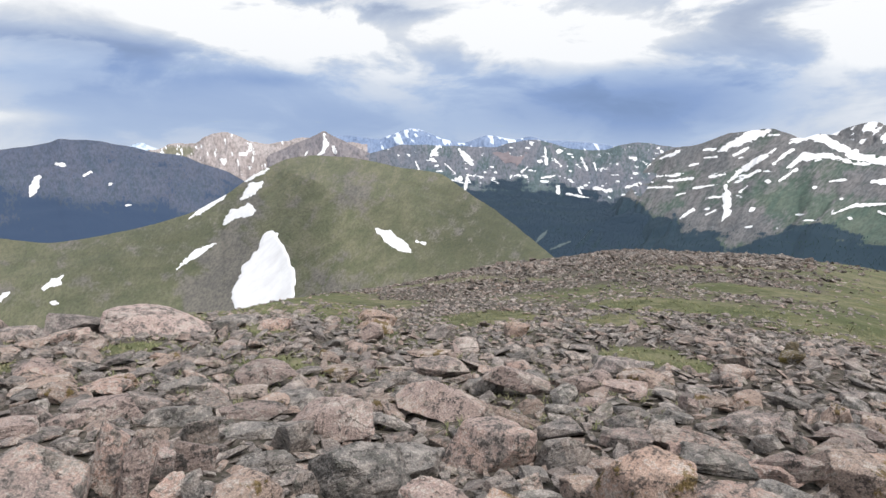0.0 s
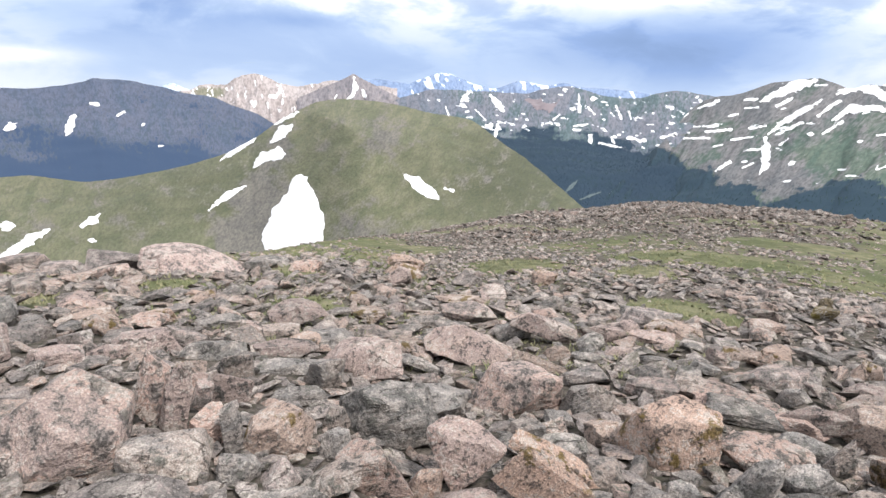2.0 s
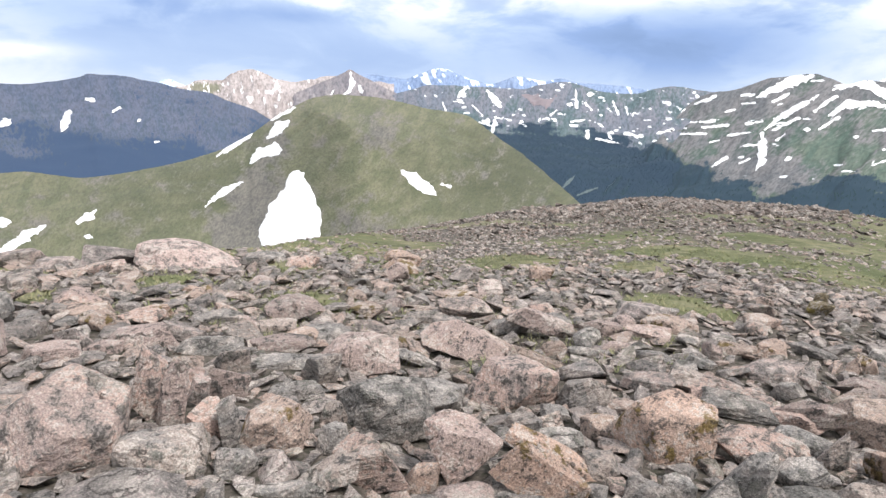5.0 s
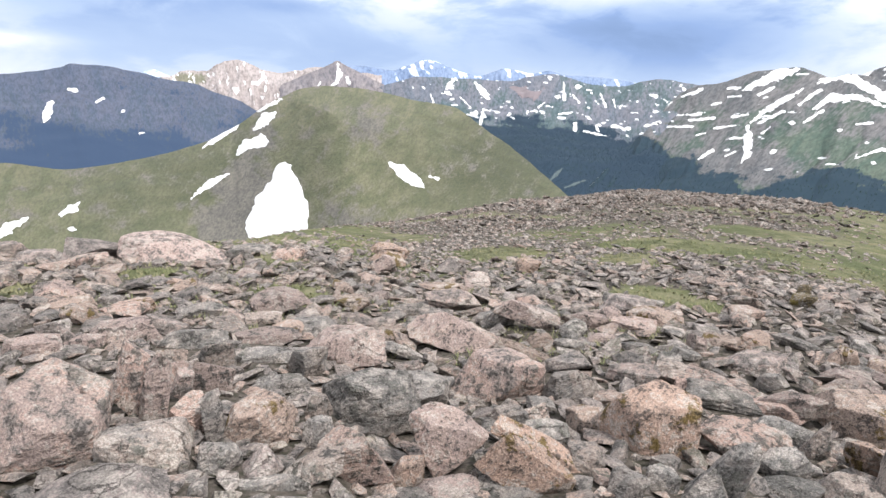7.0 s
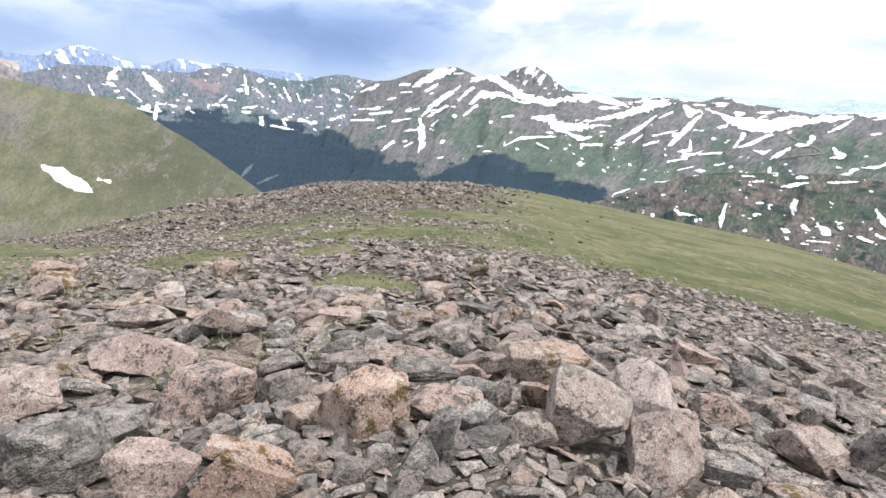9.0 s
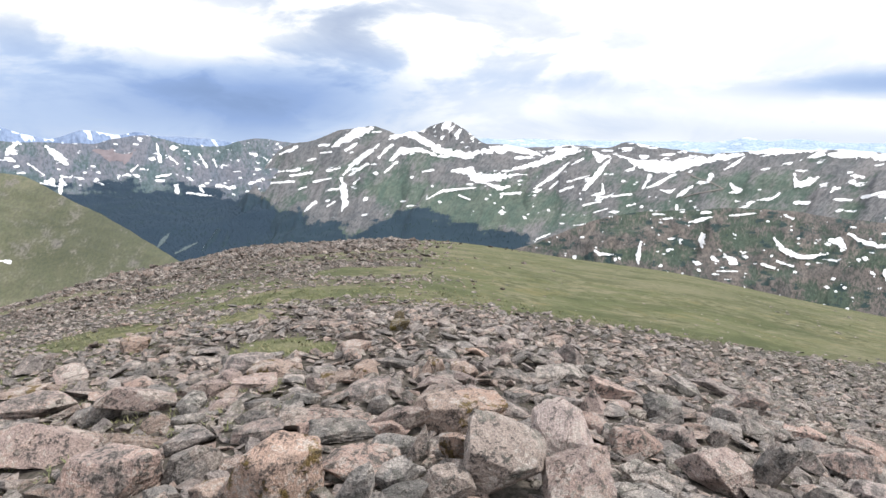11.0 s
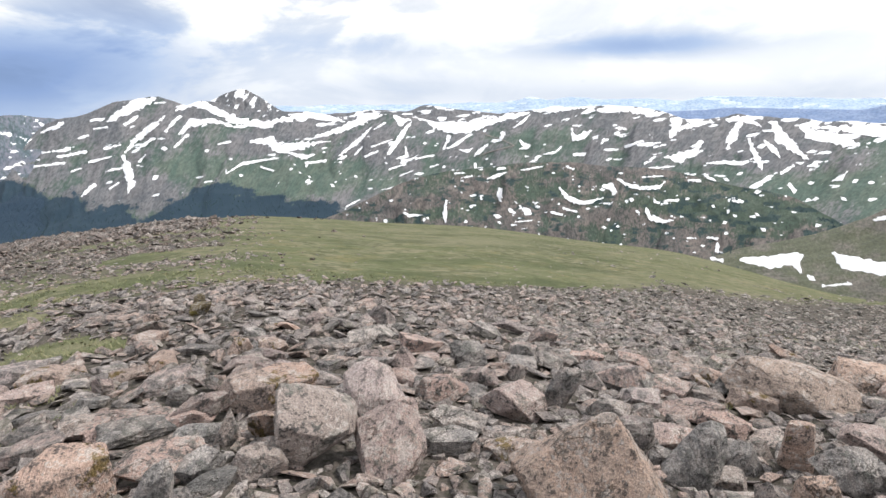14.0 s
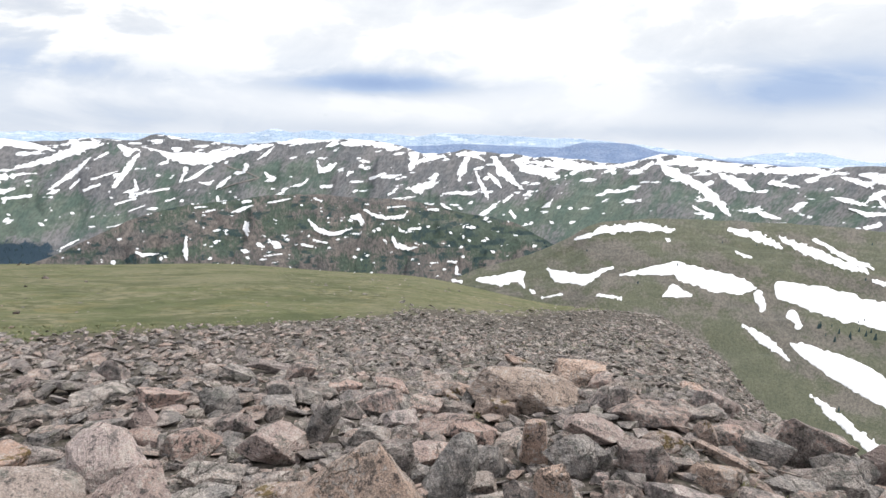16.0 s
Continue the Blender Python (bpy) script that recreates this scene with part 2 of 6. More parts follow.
def ground_z(x, y):
    """Height of the bare ground in the plan."""
    x, y = np.asarray(x, float), np.asarray(y, float)
    r = np.hypot(x, y)
    a = np.degrees(np.arctan2(x, y))
    R, T = BROW(a), np.tan(np.radians(DIP(a)))
    c = FEET / R ** 2
    b = T - 2 * FEET / R
    steep = 0.62
    r_lin = np.maximum((steep - b) / (2 * c), R)
    rr = np.minimum(r, r_lin)
    z = FEET + b * rr + c * rr ** 2 + np.maximum(r - r_lin, 0) * np.maximum(steep, b + 2 * c * R)
    z = np.minimum(z, 300 + 0.03 * r)
    rough = 0.05 * fbm(x, y, 1.1, 3, 3) + 0.10 * np.clip(r / 12, 0, 1) * fbm(x, y, 5.0, 3, 5)
    return EYE.z - z + rough * np.clip((R - r) / (0.25 * R) + 0.3, 0.0, 1)


def bearings(lo, hi, fine, coarse):
    return np.unique(np.concatenate([np.arange(-180, lo, coarse), np.arange(lo, hi, fine), np.arange(hi, 180, coarse), [180.0]]))


LAWNS = [(-3.58, 4.62, 0.36), (-2.74, 5.58, 0.36), (-1.35, 5.1, 0.40), (2.3, 6.28, 0.55), (2.62, 5.85, 0.35), (-1.45, 13.6, 1.6), (0.93, 9.8, 0.9), (2.67, 8.5, 0.6), (-2.0, 6.9, 0.4), (3.88, 10.2, 0.9), (4.6, 10.0, 0.9), (5.1, 9.6, 0.7), (3.2, 10.2, 0.6), (7.2, 13.5, 1.4), (9.5, 13.2, 1.5)]


def cover(x, y):
    """How much of the ground is stone, 0 to 1, on the summit."""
    r, a = np.hypot(x, y), np.degrees(np.arctan2(x, y))
    edge = curve([(-180, 9), (-40, 8), (-25, 8), (-15, 9), (-5, 8), (5, 8.5), (18, 8.5), (30, 9.5), (45, 10.5), (58, 11), (68, 13), (80, 18), (90, 24), (100, 24), (180, 20)])(a)
    n = fbm(x, y, 3.2, 4, 11)
    near = np.clip((edge * (1 + 0.22 * n) - r) / (0.22 * edge) + 0.5, 0, 1)
    mound = np.exp(-((a - 18) / 12) ** 4 - ((r - 42) / 17) ** 4) * 1.25
    band = np.exp(-((a - 26) / 11) ** 2 - ((r - 15) / 3.8) ** 2) * 0.8
    mixed = np.clip(0.62 + 0.8 * n, 0, 1) * np.clip((40 - a) / 12, 0, 1) * np.clip((60 - r) / 10, 0, 1) * np.clip((a + 12) / 10, 0.45, 1)
    c = np.clip(np.maximum.reduce([near, mound + 0.25 * n, band, mixed]), 0, 1)
    for lx, ly, lr in LAWNS:
        c = c * (1 - np.exp(-(((x - lx) ** 2 + (y - ly) ** 2) / lr ** 2) ** 2))
    return c


def summit_material():
    m, nt, bs = principled("summit_turf_and_grit")
    p = position(nt)
    fine = noise_of(nt, p, 22, 6, 0.65)
    mid = noise_of(nt, p, 3.0, 5, 0.6)
    broad = noise_of(nt, p, 0.45, 5, 0.65)
    wide = noise_of(nt, p, 0.09, 4, 0.6, 0.6)
    turf = mix(nt, smooth(nt, mid, 0.40, 0.60), (0.078, 0.085, 0.045), (0.175, 0.165, 0.105))
    turf = mix(nt, smooth(nt, broad, 0.42, 0.60), turf, (0.105, 0.117, 0.058))
    tuft = noise_of(nt, p, 1.1, 6, 0.7, 0.8)
    turf = mix(nt, mathn(nt, "MULTIPLY", smooth(nt, tuft, 0.52, 0.64), 0.6), turf, (0.175, 0.15, 0.075))
    turf = mix(nt, mathn(nt, "MULTIPLY", smooth(nt, wide, 0.45, 0.62), 0.55), turf, (0.165, 0.155, 0.10))
    turf = mix(nt, mathn(nt, "MULTIPLY", smooth(nt, mathn(nt, "ADD", mathn(nt, "MULTIPLY", broad, 0.6), mathn(nt, "MULTIPLY", mid, 0.4)), 0.52, 0.63), 0.75), turf, (0.062, 0.072, 0.036))
    turf = mix(nt, mathn(nt, "MULTIPLY", smooth(nt, noise_of(nt, p, 0.22, 7, 0.72, 0.5), 0.48, 0.60), 0.6), turf, (0.058, 0.07, 0.035))
    turf = mix(nt, mathn(nt, "MULTIPLY", smooth(nt, noise_of(nt, p, 0.7, 6, 0.7, 0.3), 0.54, 0.66), 0.55), turf, (0.20, 0.182, 0.122))
    # grit is toned extra dark: shade of the gaps between stones is in it
    grit = mix(nt, smooth(nt, fine, 0.3, 0.7), (0.034, 0.031, 0.029), (0.13, 0.112, 0.098))
    e = mathn(nt, "MULTIPLY", mathn(nt, "SUBTRACT", mathn(nt, "ADD", fine, mid), 1.0), 1.2)
    stone = smooth(nt, mathn(nt, "ADD", attr(nt, "stone"), e), 0.35, 0.7)
    col = mix(nt, stone, turf, grit)
    col = mix(nt, mathn(nt, "MULTIPLY", smooth(nt, fine, 0.55, 0.3), 0.45), col, (0.05, 0.055, 0.03))
    nt.links.new(col, bs.inputs["Base Color"])
    bs.inputs["Roughness"].default_value = 0.95
    bs.inputs["Specular IOR Level"].default_value = 0.1
    bump(nt, bs, fine, 0.8, 0.03)
    return m


def build_ground():
    A = bearings(-48, 128, 0.25, 3)
    r = np.concatenate([[0.02], np.geomspace(0.4, 130, 330), np.geomspace(140, 4900, 40)])
    a = np.radians(A)[:, None]
    X, Y = np.sin(a) * r, np.cos(a) * r
    P = np.stack([X, Y, ground_z(X, Y)], -1)
    me, used = mesh_grid("ground", P)
    attribute(me, "stone", cover(X, Y).ravel()[used])
    me.materials.append(summit_material())
    return tagged(new("ground", me), "summit ground of short alpine turf and stony grit falling to the valleys", "ground", kind="structure")


ground = build_ground()


# ---- mountains ----
class Slope:
    """A mountain side round the summit: a foot line, a crest line and the slope between them, by bearing."""

    def __init__(self, lo, hi, step, rows, crest, crest_r, foot_r, foot_el, bow=0.0, relief=0.0, wave=400, seed=0, jag=0.0, jag_wave=60, back=0.35, gully=0.0, rib=3.0, lean=0.0, ridged=True, spines=(), even=0.0, drift=0.0, grain=0.6):
        A = np.arange(lo, hi + step / 2, step)
        v = np.concatenate([np.linspace(0, 1, rows), 1 + np.linspace(0, 1, 8)[1:] ** 1.5])
        cr, fr = curve(crest_r)(A), curve(foot_r)(A)
        ce = curve(crest)(A)
        cx, cy = np.sin(np.radians(A)) * cr, np.cos(np.radians(A)) * cr
        cz = np.tan(np.radians(ce)) * cr + jag * fbm(cx, cy, jag_wave, 4, seed + 50, True)
        fz = np.tan(np.radians(curve(foot_el)(A))) * fr
        front = np.clip(v, 0, 1)
        s = front + bow * front * (1 - front)
        R = fr[:, None] + (cr - fr)[:, None] * front + np.maximum(v - 1, 0) * back * cr[:, None]
        Z = fz[:, None] + (cz - fz)[:, None] * s
        Z = Z - (np.maximum(v - 1, 0) ** 1.2) * (np.abs(cz - fz)[:, None] * 1.0 + 60)
        a = np.radians(A)[:, None]
        X, Y = np.sin(a) * R, np.cos(a) * R
        fade = np.sin(np.pi * np.clip(front, 0, 1)) ** 0.7
        Z = Z + relief * fade * (0.75 * fbm(X + 0.3 * Y, Y, wave, 4, seed, ridged) + 0.25 * fbm(X, Y, wave * 0.35, 3, seed + 9))
        for a0, wide, high in spines:
            Z = Z + high * fade * np.exp(-((A[:, None] - a0) / wide) ** 2)
        # ribs and gullies running down the slope: 0 in a gully, 1 on a rib
        AA = np.broadcast_to(A[:, None], Z.shape) - lean * front
        AA = AA + 0.5 * rib * fbm(A[:, None] / rib, front * 3 + 0 * Z, 1.0, 3, seed + 17)
        G1 = np.sqrt(fbm(AA / rib, front * 1.6 + 0 * Z, 1.0, 2, seed + 23) ** 2 + 0.01) - 0.1
        G2 = np.sqrt(fbm(AA / rib * 2.7, front * 4 + 0 * Z, 1.0, 3, seed + 29) ** 2 + 0.01) - 0.1
        self.G = np.clip(1.5 * G1 + 0.7 * G2, 0, 1)
        Z = Z + gully * (np.clip((front - even) / 0.25, 0.08, 1) if even else 1) * np.sin(np.pi * np.clip(front, 0, 1)) ** 0.45 * (self.G - 0.55)
        Z = np.minimum(Z, np.maximum(cz, fz)[:, None] + 0 * Z)
        self.A, self.v, self.front, self.drift, self.grain = A, v, front, drift, grain
        self.P = np.stack([X, Y, Z + EYE.z], -1)
        self.E = np.degrees(np.arctan2(Z, np.hypot(X, Y)))
        self.rows = rows

    def surface(self, a, e):
        """The places on the slope at bearings a (n) and height angles e (m): (n, m, 3)."""
        i = np.clip((a - self.A[0]) / (self.A[1] - self.A[0]), 0, len(self.A) - 1.001)
        out = np.zeros((len(a), len(e), 3))
        rows = np.arange(self.rows)
        for k, pos in enumerate(i):
            j, f = int(pos), pos - int(pos)
            line = self.P[j, :self.rows] * (1 - f) + self.P[j + 1, :self.rows] * f
            prof = np.maximum.accumulate(np.degrees(np.arctan2(line[:, 2] - EYE.z, np.hypot(line[:, 0], line[:, 1]))))
            row = np.interp(e, prof, rows)
            for c in range(3):
                out[k, :, c] = np.interp(row, rows, line[:, c])
        return out

    def build(self, name, material, label, category="mountain", snow=None, wood=None, bare=None, flank_shade=None):
        me, used = mesh_grid(name, self.P)
        zero = np.zeros(self.E.shape)
        for key, val in (("snow", snow), ("wood", wood), ("bare", bare), ("across", self.A[:, None] + self.drift * self.E), ("flank_shade", flank_shade), ("down", self.grain * self.E)):
            attribute(me, key, (zero if val is None else np.broadcast_to(val, self.E.shape)).ravel()[used])
        me.materials.append(material)
        return tagged(new(name, me), label, category)


def snow_patch(slope, parent, chain, wob=0.10, lift=0.4, res=46, name="snow_patch", label="white patch of old melting snow", material=None):
    """A snow field draped on a slope, as a part of it: a chain of (bearing, height, half-width) in degrees."""
    ch = np.array(chain, float)
    if len(ch) == 1:                                # a single place: a short sliver
        a, e, w = ch[0]
        lean = math.sin(a * 7.7 + e * 3.1)
        ch = np.array([(a - 1.1 * w, e - 0.7 * w * lean, 0.5 * w), (a, e, 0.85 * w), (a + 1.1 * w, e + 0.7 * w * lean, 0.5 * w)])
    if len(ch) > 1 and ch[:, 2].mean() < 0.8:       # small fields run out to points
        ch[[0, -1], 2] *= 0.5 if len(ch) > 2 else 0.8
    wmax = ch[:, 2].max() + wob
    a0, a1 = ch[:, 0].min() - wmax, ch[:, 0].max() + wmax
    e0, e1 = ch[:, 1].min() - wmax, ch[:, 1].max() + wmax
    step = min(max(max(a1 - a0, e1 - e0) / 240, min(max(a1 - a0, e1 - e0) / res, ch[:, 2].mean() / 7)), 0.10)
    ga, ge = np.meshgrid(np.arange(a0, a1 + step, step), np.arange(e0, e1 + step, step), indexing="ij")
    best = np.full(ga.shape, -9.0)
    pairs = list(zip(ch[:-1], ch[1:])) if len(ch) > 1 else [(ch[0], ch[0] + (0.01, 0, 0))]
    for p, q in pairs:
        d = q - p
        t = np.clip(((ga - p[0]) * d[0] + (ge - p[1]) * d[1]) / (d[0] ** 2 + d[1] ** 2 + 1e-9), 0, 1)
        best = np.maximum(best, p[2] + t * d[2] - np.hypot(ga - p[0] - t * d[0], ge - p[1] - t * d[1]))
    wide = ch[:, 2].mean()
    k = int(abs(a0 * 10)) % 50
    rag = min(wide, 0.42)
    best = best - 0.22 * rag + rag * (0.6 * fbm(ga, ge * 1.6, max(2.6 * rag, 0.4), 3, k) + (0.35 if wide > 0.35 else 0.75) * fbm(ga, ge, max(0.8 * rag, 0.16), 3, k + 3))
    keep = best > 0
    cell = keep[:-1, :-1] | keep[1:, 1:] | keep[1:, :-1] | keep[:-1, 1:]
    if not cell.any():
        return None
    P = slope.surface(ga[:, 0], ge[0])
    # draw the rim in to the true outline
    gx, gy = np.gradient(best, step)
    rim = best < 0
    k = np.where(rim, np.clip(-best / np.maximum(gx * gx + gy * gy, 0.05), 0, 1.2 * step), 0)
    P[1:-1, 1:-1] += ((k * gx / step)[1:-1, 1:-1, None] * (P[2:, 1:-1] - P[:-2, 1:-1]) + (k * gy / step)[1:-1, 1:-1, None] * (P[1:-1, 2:] - P[1:-1, :-2])) / 2
    out = P - np.array(EYE)
    P = P - out * 0.0026
    P[..., 2] += np.clip(best / 0.25, -0.6, 1) * lift
    me, used = mesh_grid(name, P, cell)
    me.materials.append(material or SNOW)
    ob = tagged(new(name, me), label)
    ob.parent = parent
    return ob


M_HILL = slope_material("green_hill", (0.094, 0.09, 0.084), (0.14, 0.13, 0.114), (0.090, 0.098, 0.060), (0.138, 0.134, 0.088), (0.03, 0.045, 0.03), 1.3, 0.4, mottle=0.5)
# blue of distance haze mixed into the rock, turf and forest tones
M_DARK = slope_material("dark_slope_blue_haze", (0.06, 0.078, 0.122), (0.08, 0.092, 0.135), (0.054, 0.075, 0.112), (0.064, 0.085, 0.12), (0.031, 0.053, 0.10), 18, 0.12, mottle=0.45)
M_PALE = slope_material("pale_scree", (0.27, 0.235, 0.232), (0.35, 0.315, 0.315), (0.16, 0.16, 0.12), (0.19, 0.18, 0.14), (0.05, 0.07, 0.08), 22, 0.12, mottle=0.45)
M_PEAK = slope_material("purple_grey_rock", (0.16, 0.15, 0.17), (0.22, 0.20, 0.21), (0.10, 0.11, 0.12), (0.12, 0.13, 0.13), (0.05, 0.07, 0.08), 24, 0.12, mottle=0.45)
# two far materials: aerial haze put into rock, turf and dimmed snow colours
M_FAR = slope_material("far_rock_blue_haze", (0.155, 0.215, 0.345), (0.20, 0.26, 0.39), (0.145, 0.205, 0.335), (0.175, 0.235, 0.36), (0.06, 0.10, 0.16), 40, 0.08, snow_tone=(0.56, 0.63, 0.76), mottle=0.15)
M_HAZE = slope_material("far_rock_pale_haze", (0.33, 0.42, 0.55), (0.40, 0.49, 0.62), (0.30, 0.40, 0.54), (0.36, 0.45, 0.58), (0.2, 0.3, 0.4), 40, 0.08, snow_tone=(0.50, 0.575, 0.68), mottle=0.15)
# rock, turf and forest blued: aerial perspective painted into the base colours
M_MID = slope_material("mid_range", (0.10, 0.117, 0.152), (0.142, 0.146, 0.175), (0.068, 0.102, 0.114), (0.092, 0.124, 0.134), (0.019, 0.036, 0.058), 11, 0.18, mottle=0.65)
# a slight bluish lift of these tones is air light put into the colour
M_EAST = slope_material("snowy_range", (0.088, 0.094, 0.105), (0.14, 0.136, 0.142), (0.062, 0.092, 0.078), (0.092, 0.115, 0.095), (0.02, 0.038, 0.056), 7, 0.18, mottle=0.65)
M_SPUR = slope_material("brown_spur", (0.066, 0.064, 0.064), (0.125, 0.108, 0.10), (0.044, 0.064, 0.05), (0.062, 0.08, 0.06), (0.024, 0.042, 0.042), 8)
M_NEAR = slope_material("near_cirque", (0.088, 0.083, 0.073), (0.128, 0.115, 0.10), (0.076, 0.082, 0.055), (0.094, 0.098, 0.066), (0.025, 0.04, 0.025), 2.0, 0.45, mottle=0.7)


def crest_band(s, depth):
    """1 at the crest, 0 that many degrees below it."""
    top = s.E[:, :s.rows].max(1, keepdims=True)
    return np.clip(1 - (top - s.E) / depth, 0, 1)


def around(s, a, e, wa, we):
    return np.exp(-((s.A[:, None] - a) / wa) ** 2 - ((s.E - e) / we) ** 2)


def share(n, part, gain=1.2):
    """A noise field turned so that about that part of it lies over 0.5."""
    return 0.5 + (n - np.quantile(n, 1 - np.clip(part, 0.001, 0.999))) * gain


def streaks(s, wave_a, wave_e, seed, lean=0.0, octaves=4):
    """Noise over bearing and height, drawn out down the slope."""
    A = np.broadcast_to(s.A[:, None], s.E.shape)
    return fbm((A + lean * s.E) / wave_a, s.E / wave_e, 1.0, octaves, seed)


# green hill across the saddle
hill = Slope(-50, 16, 0.12, 150,
             [(-50, -8.6), (-36.2, -8.04), (-34.1, -8.38), (-31.8, -8.75), (-28.6, -8.5), (-24.7, -7.8), (-21.5, -6.9), (-18.6, -5.45), (-16.2, -3.75),
              (-14.2, -2.7), (-12.7, -2.16), (-10.8, -1.93), (-7.8, -2.08), (-5.3, -2.5), (-2.7, -3.0), (0.4, -3.44), (3.0, -4.95), (5.7, -6.67),
              (8.5, -8.69), (10.7, -10.35), (11.9, -11.2), (16, -14.5)],
             [(-50, 420), (-30, 430), (-16, 470), (-8, 520), (2, 470), (10, 380), (16, 330)], [(-50, 110), (-10, 115), (16, 120)], [(-50, -24), (-20, -22), (-6, -17.5), (16, -17)],
             bow=0.15, relief=8, wave=150, seed=12, jag=0.8, jag_wave=30, ridged=False, spines=[(-8.5, 4.5, 22), (-27, 5, 7)], drift=-0.5, grain=0.85)
hill_lean = -0.3 * np.tanh((hill.A[:, None] + 13) / 7)
# both flanks get a darker turf colour in place of shade, streaked at random
hill_ob = hill.build("green_hill", M_HILL, "rounded green alpine hill with grey scree and old snow patches", "hill",
                     flank_shade=np.clip(0.9 * around(hill, 4.5, -9.0, 6.5, 5.0) + 0.6 * around(hill, -23, -9.5, 9, 4) + 0.3 * streaks(hill, 2.2, 0.5, 46, -0.4), 0, 1),
                     bare=np.clip(0.19 + 1.3 * around(hill, -18.4, -12.5, 2.6, 3.2) + 0.7 * around(hill, -20.5, -14.5, 2.5, 1.6) + 0.65 * around(hill, -6.8, -5.8, 2.6, 1.2) + 0.45 * around(hill, -16.5, -5.5, 1.2, 2.5)
                                  + 0.30 * around(hill, -8, -13.5, 6, 1.5) + 0.5 * streaks(hill, 1.1, 1.0, 8, -0.6) + 0.2 * streaks(hill, 2, 0.25, 18, 0.25 * hill_lean) + 0.3 * streaks(hill, 0.5, 2.0, 28, 0.9) + 0.25 * streaks(hill, 3, 3, 19), 0, 1))

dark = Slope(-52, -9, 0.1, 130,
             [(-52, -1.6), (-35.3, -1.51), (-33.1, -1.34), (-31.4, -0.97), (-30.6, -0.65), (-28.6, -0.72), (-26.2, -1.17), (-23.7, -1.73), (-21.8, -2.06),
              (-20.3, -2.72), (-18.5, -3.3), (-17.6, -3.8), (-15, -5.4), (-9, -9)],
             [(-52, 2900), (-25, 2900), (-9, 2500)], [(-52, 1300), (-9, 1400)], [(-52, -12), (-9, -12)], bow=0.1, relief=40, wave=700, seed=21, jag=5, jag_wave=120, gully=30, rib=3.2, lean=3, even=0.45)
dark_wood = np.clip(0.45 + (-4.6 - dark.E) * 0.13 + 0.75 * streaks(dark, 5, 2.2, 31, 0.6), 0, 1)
dark_ob = dark.build("dark_mountain", M_DARK, "dark mountain tinted blue-grey for haze, with forested lower slopes and few snow patches",
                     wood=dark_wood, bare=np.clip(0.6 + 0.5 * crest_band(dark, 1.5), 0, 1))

pale = Slope(-28, -6, 0.08, 90,
             [(-28, -2.2), (-24.1, -1.56), (-22.4, -0.93), (-20.8, -0.89), (-19.9, -0.27), (-18.8, 0.0), (-17.4, -0.28), (-16, -0.75), (-14.6, -0.94),
              (-13.2, -0.66), (-11.7, -0.42), (-6, -0.9)], [(-28, 3900), (-6, 3900)], [(-28, 2700), (-6, 2700)], [(-28, -7), (-6, -7)],
             relief=50, wave=420, seed=33, jag=10, jag_wave=110, gully=60, rib=1.7, lean=1)
pale_ob = pale.build("pale_mountain", M_PALE, "pale pinkish-grey scree peaks with streaks of snow",
                     bare=np.clip(0.95 + 0.3 * streaks(pale, 2, 2, 3) - 0.9 * around(pale, -22.5, -1.6, 1.6, 0.5), 0, 1),
                     snow=np.clip(share(streaks(pale, 0.2, 0.6, 5, 0.1), 0.07) + 0.14 * around(pale, -15.8, -2.4, 2.8, 0.4), 0, 1))

far_white = Slope(-30, -20, 0.08, 40, [(-30, -2.2), (-26.4, -1.55), (-25.6, -1.12), (-24.9, -0.95), (-24.3, -1.2), (-23.6, -1.45), (-20, -2.2)],
                  [(-30, 4700), (-20, 4700)], [(-30, 4300), (-20, 4300)], [(-30, -4), (-20, -4)], relief=20, wave=260, seed=37, jag=5, jag_wave=60, back=0.02, gully=20, rib=0.9)
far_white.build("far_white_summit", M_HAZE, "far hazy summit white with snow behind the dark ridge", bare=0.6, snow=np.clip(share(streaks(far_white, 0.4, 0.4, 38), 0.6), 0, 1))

peak = Slope(-16, 1, 0.08, 80,
             [(-16, -6), (-14.8, -2.0), (-13.8, -1.5), (-12.5, -0.9), (-11.2, -0.36), (-10.5, -0.04), (-9.9, 0.24), (-9.4, 0.0), (-8.5, -0.42), (-7.3, -1.0), (-6, -1.6), (-4, -2.5), (1, -3.6)],
             [(-13.5, 3500), (1, 3300)], [(-13.5, 2300), (1, 2300)], [(-13.5, -7), (1, -7)], relief=30, wave=420, seed=39, jag=3, jag_wave=90, gully=50, rib=1.6)
peak_ob = peak.build("dark_peak", M_PEAK, "dark pointed peak with one broad snow gully", bare=0.9)

far_blue = Slope(-10, 26, 0.08, 70,
                 [(-10, -0.3), (-7.8, -0.16), (-5.3, -0.41), (-3.8, -0.03), (-2.8, 0.39), (-1.7, 0.57), (-0.2, 0.09), (1.3, -0.44), (2.6, -0.69), (3.8, -0.36),
                  (5.0, 0.02), (7.6, -0.24), (8.8, 0.0), (10.3, -0.34), (14.2, -0.49), (17.5, -0.83), (21.5, -0.68), (26, -1.0)],
                 [(-10, 4600), (26, 4600)], [(-10, 3700), (26, 3700)], [(-10, -4.5), (26, -4.5)], relief=60, wave=500, seed=45, jag=7, jag_wave=130, back=0.04, gully=50, rib=1.7)
